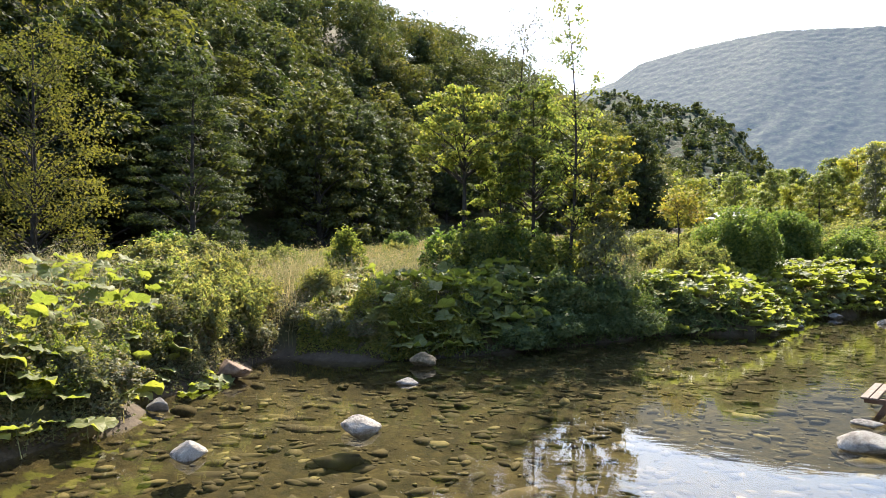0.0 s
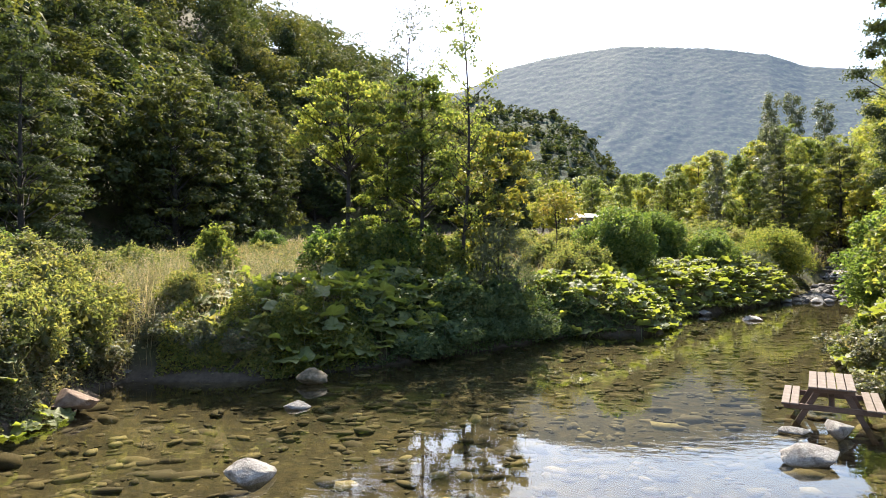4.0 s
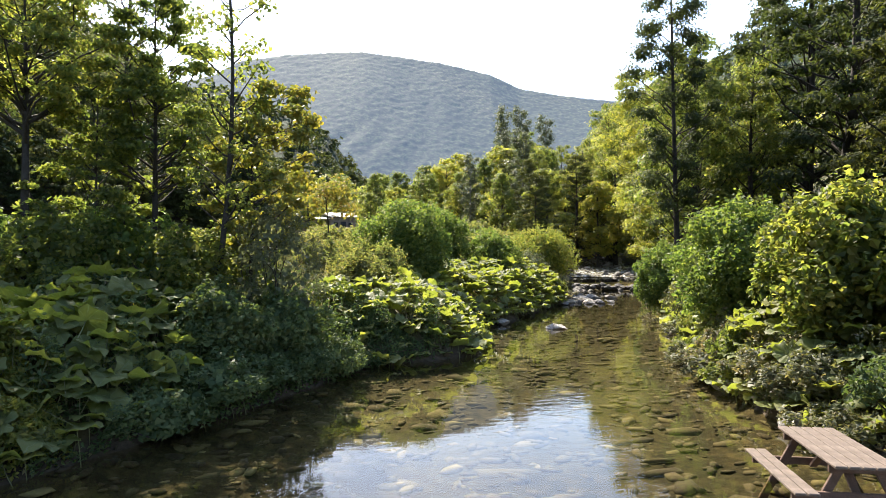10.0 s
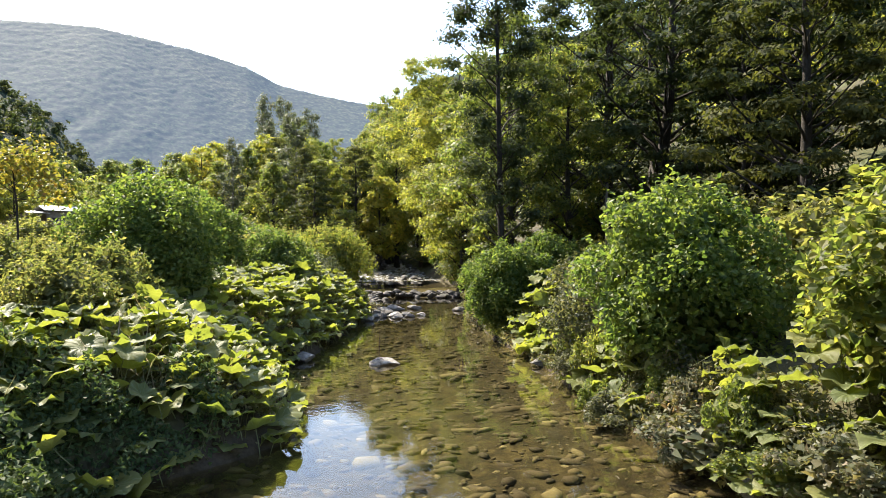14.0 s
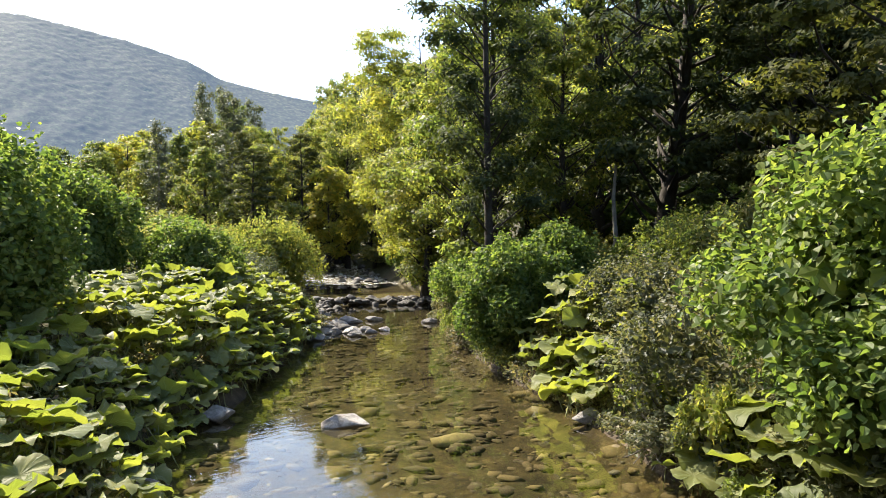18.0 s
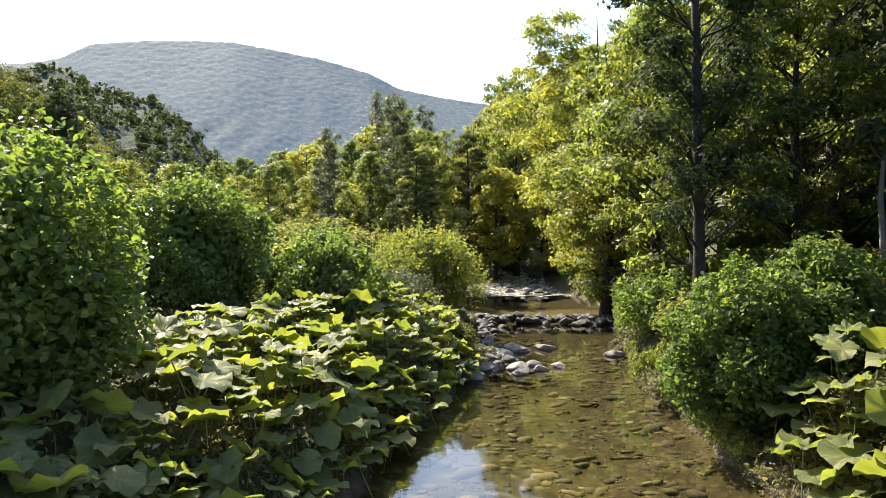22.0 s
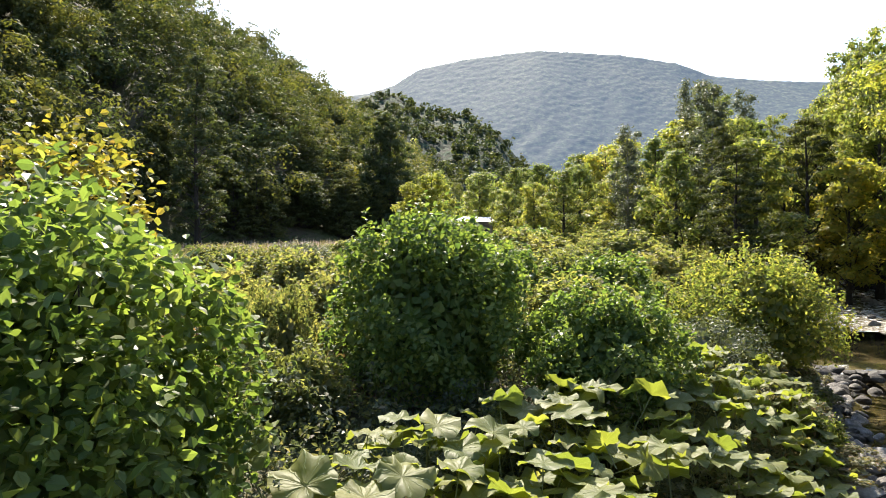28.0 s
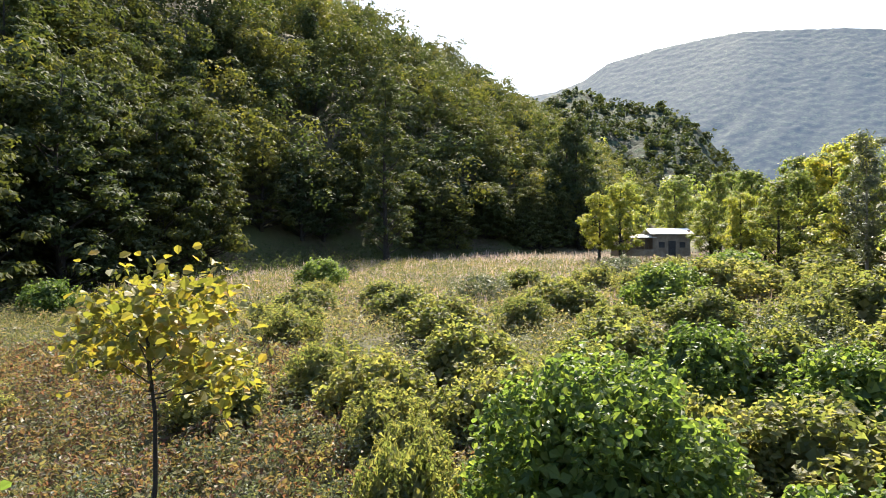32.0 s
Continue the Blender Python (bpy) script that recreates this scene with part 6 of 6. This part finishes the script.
for k in range(150):
    y = rg.uniform(37.6, 48.6)
    x = float(np.interp(y, [p[1] for p in LEFT_SHORE], [p[0] for p in LEFT_SHORE])) + rg.uniform(-0.4, 1.9) * rg.uniform(0.3, 1)
    s = rg.uniform(0.10, 0.34)
    part("stone", STONES[int(rg.integers(9))], bar, at=pose(x - 21, y - 42.5, max(0.02, zg(x, y) + 0.02), rg.uniform(-20, 20), rg.uniform(-20, 20), rg.uniform(0, 360)) @ Matrix.Diagonal((s * 1.2, s, s, 1)))
rap = tagged(new("rapids_stones"), "dark wet stones among the rapids", "rocks")
rap.matrix_basis = pose(38, 62, 0.6)
for k in range(150):
    y = rg.uniform(56, 84)
    lx, rx = np.interp(y, [p[1] for p in LEFT_SHORE], [p[0] for p in LEFT_SHORE]), np.interp(y, [p[1] for p in RIGHT_SHORE], [p[0] for p in RIGHT_SHORE])
    x = lx + (rx - lx) * rg.beta(0.32, 0.32)
    s = rg.uniform(0.15, 0.5)
    part("stone", STONES[int(rg.integers(9))], rap, at=pose(x - 38, y - 62, float(water_level(np.array(x), np.array(y))) - 0.6 + rg.uniform(-0.1, 0.12), 0, 0, rg.uniform(0, 360)) @ Matrix.Diagonal((s * 1.3, s, s, 1)))

# cobbles of the stream bed
bm = bmesh.new()
bmesh.ops.create_icosphere(bm, subdivisions=1, radius=1.0)
BV = np.array([v.co[:] for v in bm.verts])
BF = np.array([[v.index for v in f.verts] for f in bm.faces])
bm.free()


def cobbles(name, label, n, box, size, seed, mat, lift, band=(-99, -0.12)):
    rng = np.random.default_rng(seed)
    x, y = scatter(rng, n, box, lambda x, y: (shore(x, y) < band[1]) & (shore(x, y) > band[0]))
    m = len(x)
    s = size[0] + (size[1] - size[0]) * rng.random(m) ** 3.2
    a = rng.uniform(0, 6.3, m)
    k = rng.uniform(0.75, 1.25, (m, len(BV)))
    ex, ey, ez = s * rng.uniform(0.9, 1.7, m), s * rng.uniform(0.55, 1.0, m), s * rng.uniform(0.16, 0.32, m)
    px, py, pz = BV[None, :, 0] * k * ex[:, None], BV[None, :, 1] * k * ey[:, None], BV[None, :, 2] * k * ez[:, None]
    c, d = np.cos(a)[:, None], np.sin(a)[:, None]
    z = height(x, y) + lift * s
    V = np.stack([px * c - py * d + x[:, None], px * d + py * c + y[:, None], pz + z[:, None]], -1).reshape(-1, 3)
    Q = (BF[None] + (np.arange(m) * len(BV))[:, None, None]).reshape(-1, 3)
    return tagged(new(name, mesh_np(name, V, Q, [mat], smooth=True)), label, "rocks", kind="stuff")


cobbles("stream_bed_cobbles", "brown algae-coated cobbles on the stream bed", 34000, (-9, 3, 26, 47), (0.035, 0.2), 101, BED_STONE, -0.04)
cobbles("stream_bed_stones", "larger flat brown stones lying under the water", 3000, (-9, 2, 26, 47), (0.12, 0.4), 103, BED_STONE, -0.1)
cobbles("shore_pebbles", "loose grey and brown pebbles along the waterline", 12000, (-10, 3, 30, 50), (0.025, 0.12), 102, ROCK_WET, 0.0, (-0.6, 0.08))

# ---- picnic table standing in the water ----
def picnic_table():
    ob = tagged(new("picnic_table"), "weathered brown wooden picnic table with benches standing in the shallow water", "table")
    slat = box_mesh("slat", (0.128, 1.62, 0.035), WOOD, 0.008)
    for i in range(5):
        part("tabletop_slat", slat, ob, at=pose((i - 2) * 0.142, 0, 0.625))
    seat = box_mesh("slat", (0.125, 1.62, 0.035), WOOD, 0.008)
    for s in (-1, 1):
        for k in (0, 1):
            part("seat_slat", seat, ob, at=pose(s * (0.56 + 0.14 * k), 0, 0.315))
    beam, top = box_mesh("beam", (1.46, 0.045, 0.095), WOOD_DARK), box_mesh("beam", (0.68, 0.045, 0.09), WOOD_DARK)
    leg = box_mesh("leg", (0.095, 0.045, 0.98), WOOD_DARK)
    for y in (-0.62, 0.62):
        part("seat_beam", beam, ob, at=pose(0, y, 0.249))
        part("top_beam", top, ob, at=pose(0, y, 0.562))
        for s in (-1, 1):
            part("leg", leg, ob, at=pose(s * 0.40, y - 0.047 * (1 if y > 0 else -1), 0.17, 0, -s * 28))
        brace = box_mesh("brace", (0.09, 0.62, 0.04), WOOD_DARK)
        part("brace", brace, ob, at=pose(0, y * 0.56, 0.41, -42 if y > 0 else 42))
    ob.matrix_basis = pose(7.36, 12.18, 0.0, 0, 0, -25.5)
    return ob


picnic_table()

# dead stub, cable and hut
r_ = np.random.default_rng(9)
stub = tagged(new("dead_trunk"), "bare pale broken trunk among the bushes", "tree stump")
part("trunk", mesh_np("trunk", *tube([(0, 0, 0), (0.05, 0, 1.6), (-0.03, 0.05, 3.2), (0.06, 0, 4.4)], [0.11, 0.09, 0.07, 0.05], 8), [BARK_GREY], smooth=True), stub)
part("branch", mesh_np("branch", *limb(r_, (0.04, 0, 4.2), (-0.5, 0.1, 4.75), 0.04, 0.012), [BARK_GREY], smooth=True), stub)
part("branch", mesh_np("branch", *limb(r_, (0.0, 0, 3.6), (1.4, 0.3, 4.5), 0.03, 0.008), [BARK_GREY], smooth=True), stub)
put(stub, 26.8, 31.6)


sticks = tagged(new("dry_branches"), "heap of bare pale dry branches at the water's edge", "branches")
for k in range(18):
    a, reach = r_.uniform(-0.9, 0.9) + 3.6, r_.uniform(0.5, 1.1)
    part("branch", mesh_np("branch", *limb(r_, (r_.normal(0, 0.12), r_.normal(0, 0.12), 0.25 + 0.3 * r_.random()), (math.cos(a) * reach, math.sin(a) * reach, -0.12 + 0.2 * r_.random()), 0.016, 0.005, 5, 0.12), [BARK_GREY], smooth=True), sticks)
sticks.matrix_basis = pose(14.3, 23.3, 0.2)


def hut():
    ob = tagged(new("hut"), "weathered hut with white sheet roof and porch on the meadow", "hut")
    plank = surface("hut_plank", [(0.3, (0.12, 0.09, 0.07)), (0.7, (0.24, 0.19, 0.15))], 2, 0.85, 0.3, 0.01)
    plaster = surface("hut_plaster", [(0.3, (0.16, 0.12, 0.09)), (0.7, (0.28, 0.23, 0.18))], 1.5, 0.9, 0.3, 0.01)
    sheet = surface("roof_sheet", [(0.3, (0.5, 0.5, 0.5)), (0.7, (0.68, 0.68, 0.68))], 1.2, 0.5, 0.2, 0.01)
    dark = surface("hut_glass_doorway", [(0.3, (0.03, 0.03, 0.035)), (0.7, (0.07, 0.07, 0.075))], 1, 0.2, 0.0)
    part("wall", box_mesh("wall", (4.6, 0.18, 2.7), plaster, 0.01), ob, at=pose(1.6, -2.0, 1.35))
    part("wall", box_mesh("wall", (4.6, 0.18, 3.2), plank, 0.01), ob, at=pose(1.6, 2.0, 1.6))
    for x in (-0.7, 3.9):
        part("wall", box_mesh("wall", (0.18, 3.82, 2.7), plank, 0.01), ob, at=pose(x, 0, 1.35))
    part("gable", box_mesh("gable", (0.16, 3.6, 0.7), plank, 0.01), ob, at=pose(3.9, 0.05, 3.05))
    part("roof_sheet", box_mesh("roof_sheet", (5.6, 2.7, 0.06), sheet, 0.01), ob, "white corrugated roof sheet", at=pose(1.6, -1.2, 3.25, 17))
    part("roof_sheet", box_mesh("roof_sheet", (5.6, 2.5, 0.06), sheet, 0.01), ob, "white corrugated roof sheet", at=pose(1.6, 1.3, 3.25, -17))
    part("porch_roof", box_mesh("porch_roof", (5.0, 3.0, 0.06), sheet, 0.01), ob, at=pose(-2.9, -0.8, 2.65, 8))
    post = box_mesh("post", (0.12, 0.12, 2.5), plank, 0.01)
    for k in range(5):
        part("porch_post", post, ob, at=pose(-5.2 + k * 1.1, -2.1, 1.25))
    part("porch_wall", box_mesh("porch_wall", (4.6, 0.12, 0.9), plaster, 0.01), ob, at=pose(-3.0, -2.12, 0.45))
    part("porch_wall", box_mesh("porch_wall", (0.12, 3.6, 2.4), plank, 0.01), ob, at=pose(-5.2, -0.2, 1.2))
    part("porch_wall", box_mesh("porch_wall", (4.6, 0.12, 2.6), plank, 0.01), ob, at=pose(-3.0, 1.6, 1.3))
    for x in (0.3, 2.9):
        w = part("window", box_mesh("window", (0.9, 0.08, 0.9), plaster, 0.01), ob, at=pose(x, -2.12, 1.5))
        part("pane", box_mesh("pane", (0.72, 0.05, 0.72), dark, 0.004), w, at=pose(0, -0.03, 0))
    # solid panel; its dark colour stands in for the shade inside the doorway
    part("door", box_mesh("door", (0.9, 0.08, 2.0), dark, 0.01), ob, "dark panel painted as the shade of an open doorway", at=pose(1.6, -2.12, 1.0))
    ob.matrix_basis = pose(17.0, 118.5, zg(17, 118.5) + 0.25, 0, 0, 12)
    return ob


hut()
wire_way = [np.array([27.0, 33.0, 5.2]), np.array([33.5, 36.5, 6.0])]
u_ = np.linspace(0, 1, 14)[:, None]
cable = wire_way[0] * (1 - u_) + wire_way[1] * u_ + np.array([0, 0, -0.5]) * (4 * u_ * (1 - u_))
tagged(new("cable", mesh_np("cable", *tube(cable, np.full(14, 0.014), 5), [BARK_GREY], smooth=True)), "pale thin cable strung between the trees", "cable")
fence = tagged(new("fence"), "low brown wooden fence by the track", "fence")
for k in range(6):
    part("post", box_mesh("post", (0.12, 0.12, 1.1), WOOD_DARK, 0.01), fence, at=pose(k * 1.2 - 3, 0, 0.5))
for z in (0.45, 0.85):
    part("rail", box_mesh("rail", (6.2, 0.05, 0.1), WOOD_DARK, 0.01), fence, at=pose(0, -0.09, z))
fence.matrix_basis = pose(43.5, 75.5, zg(43.5, 75.5), 0, 0, 20)
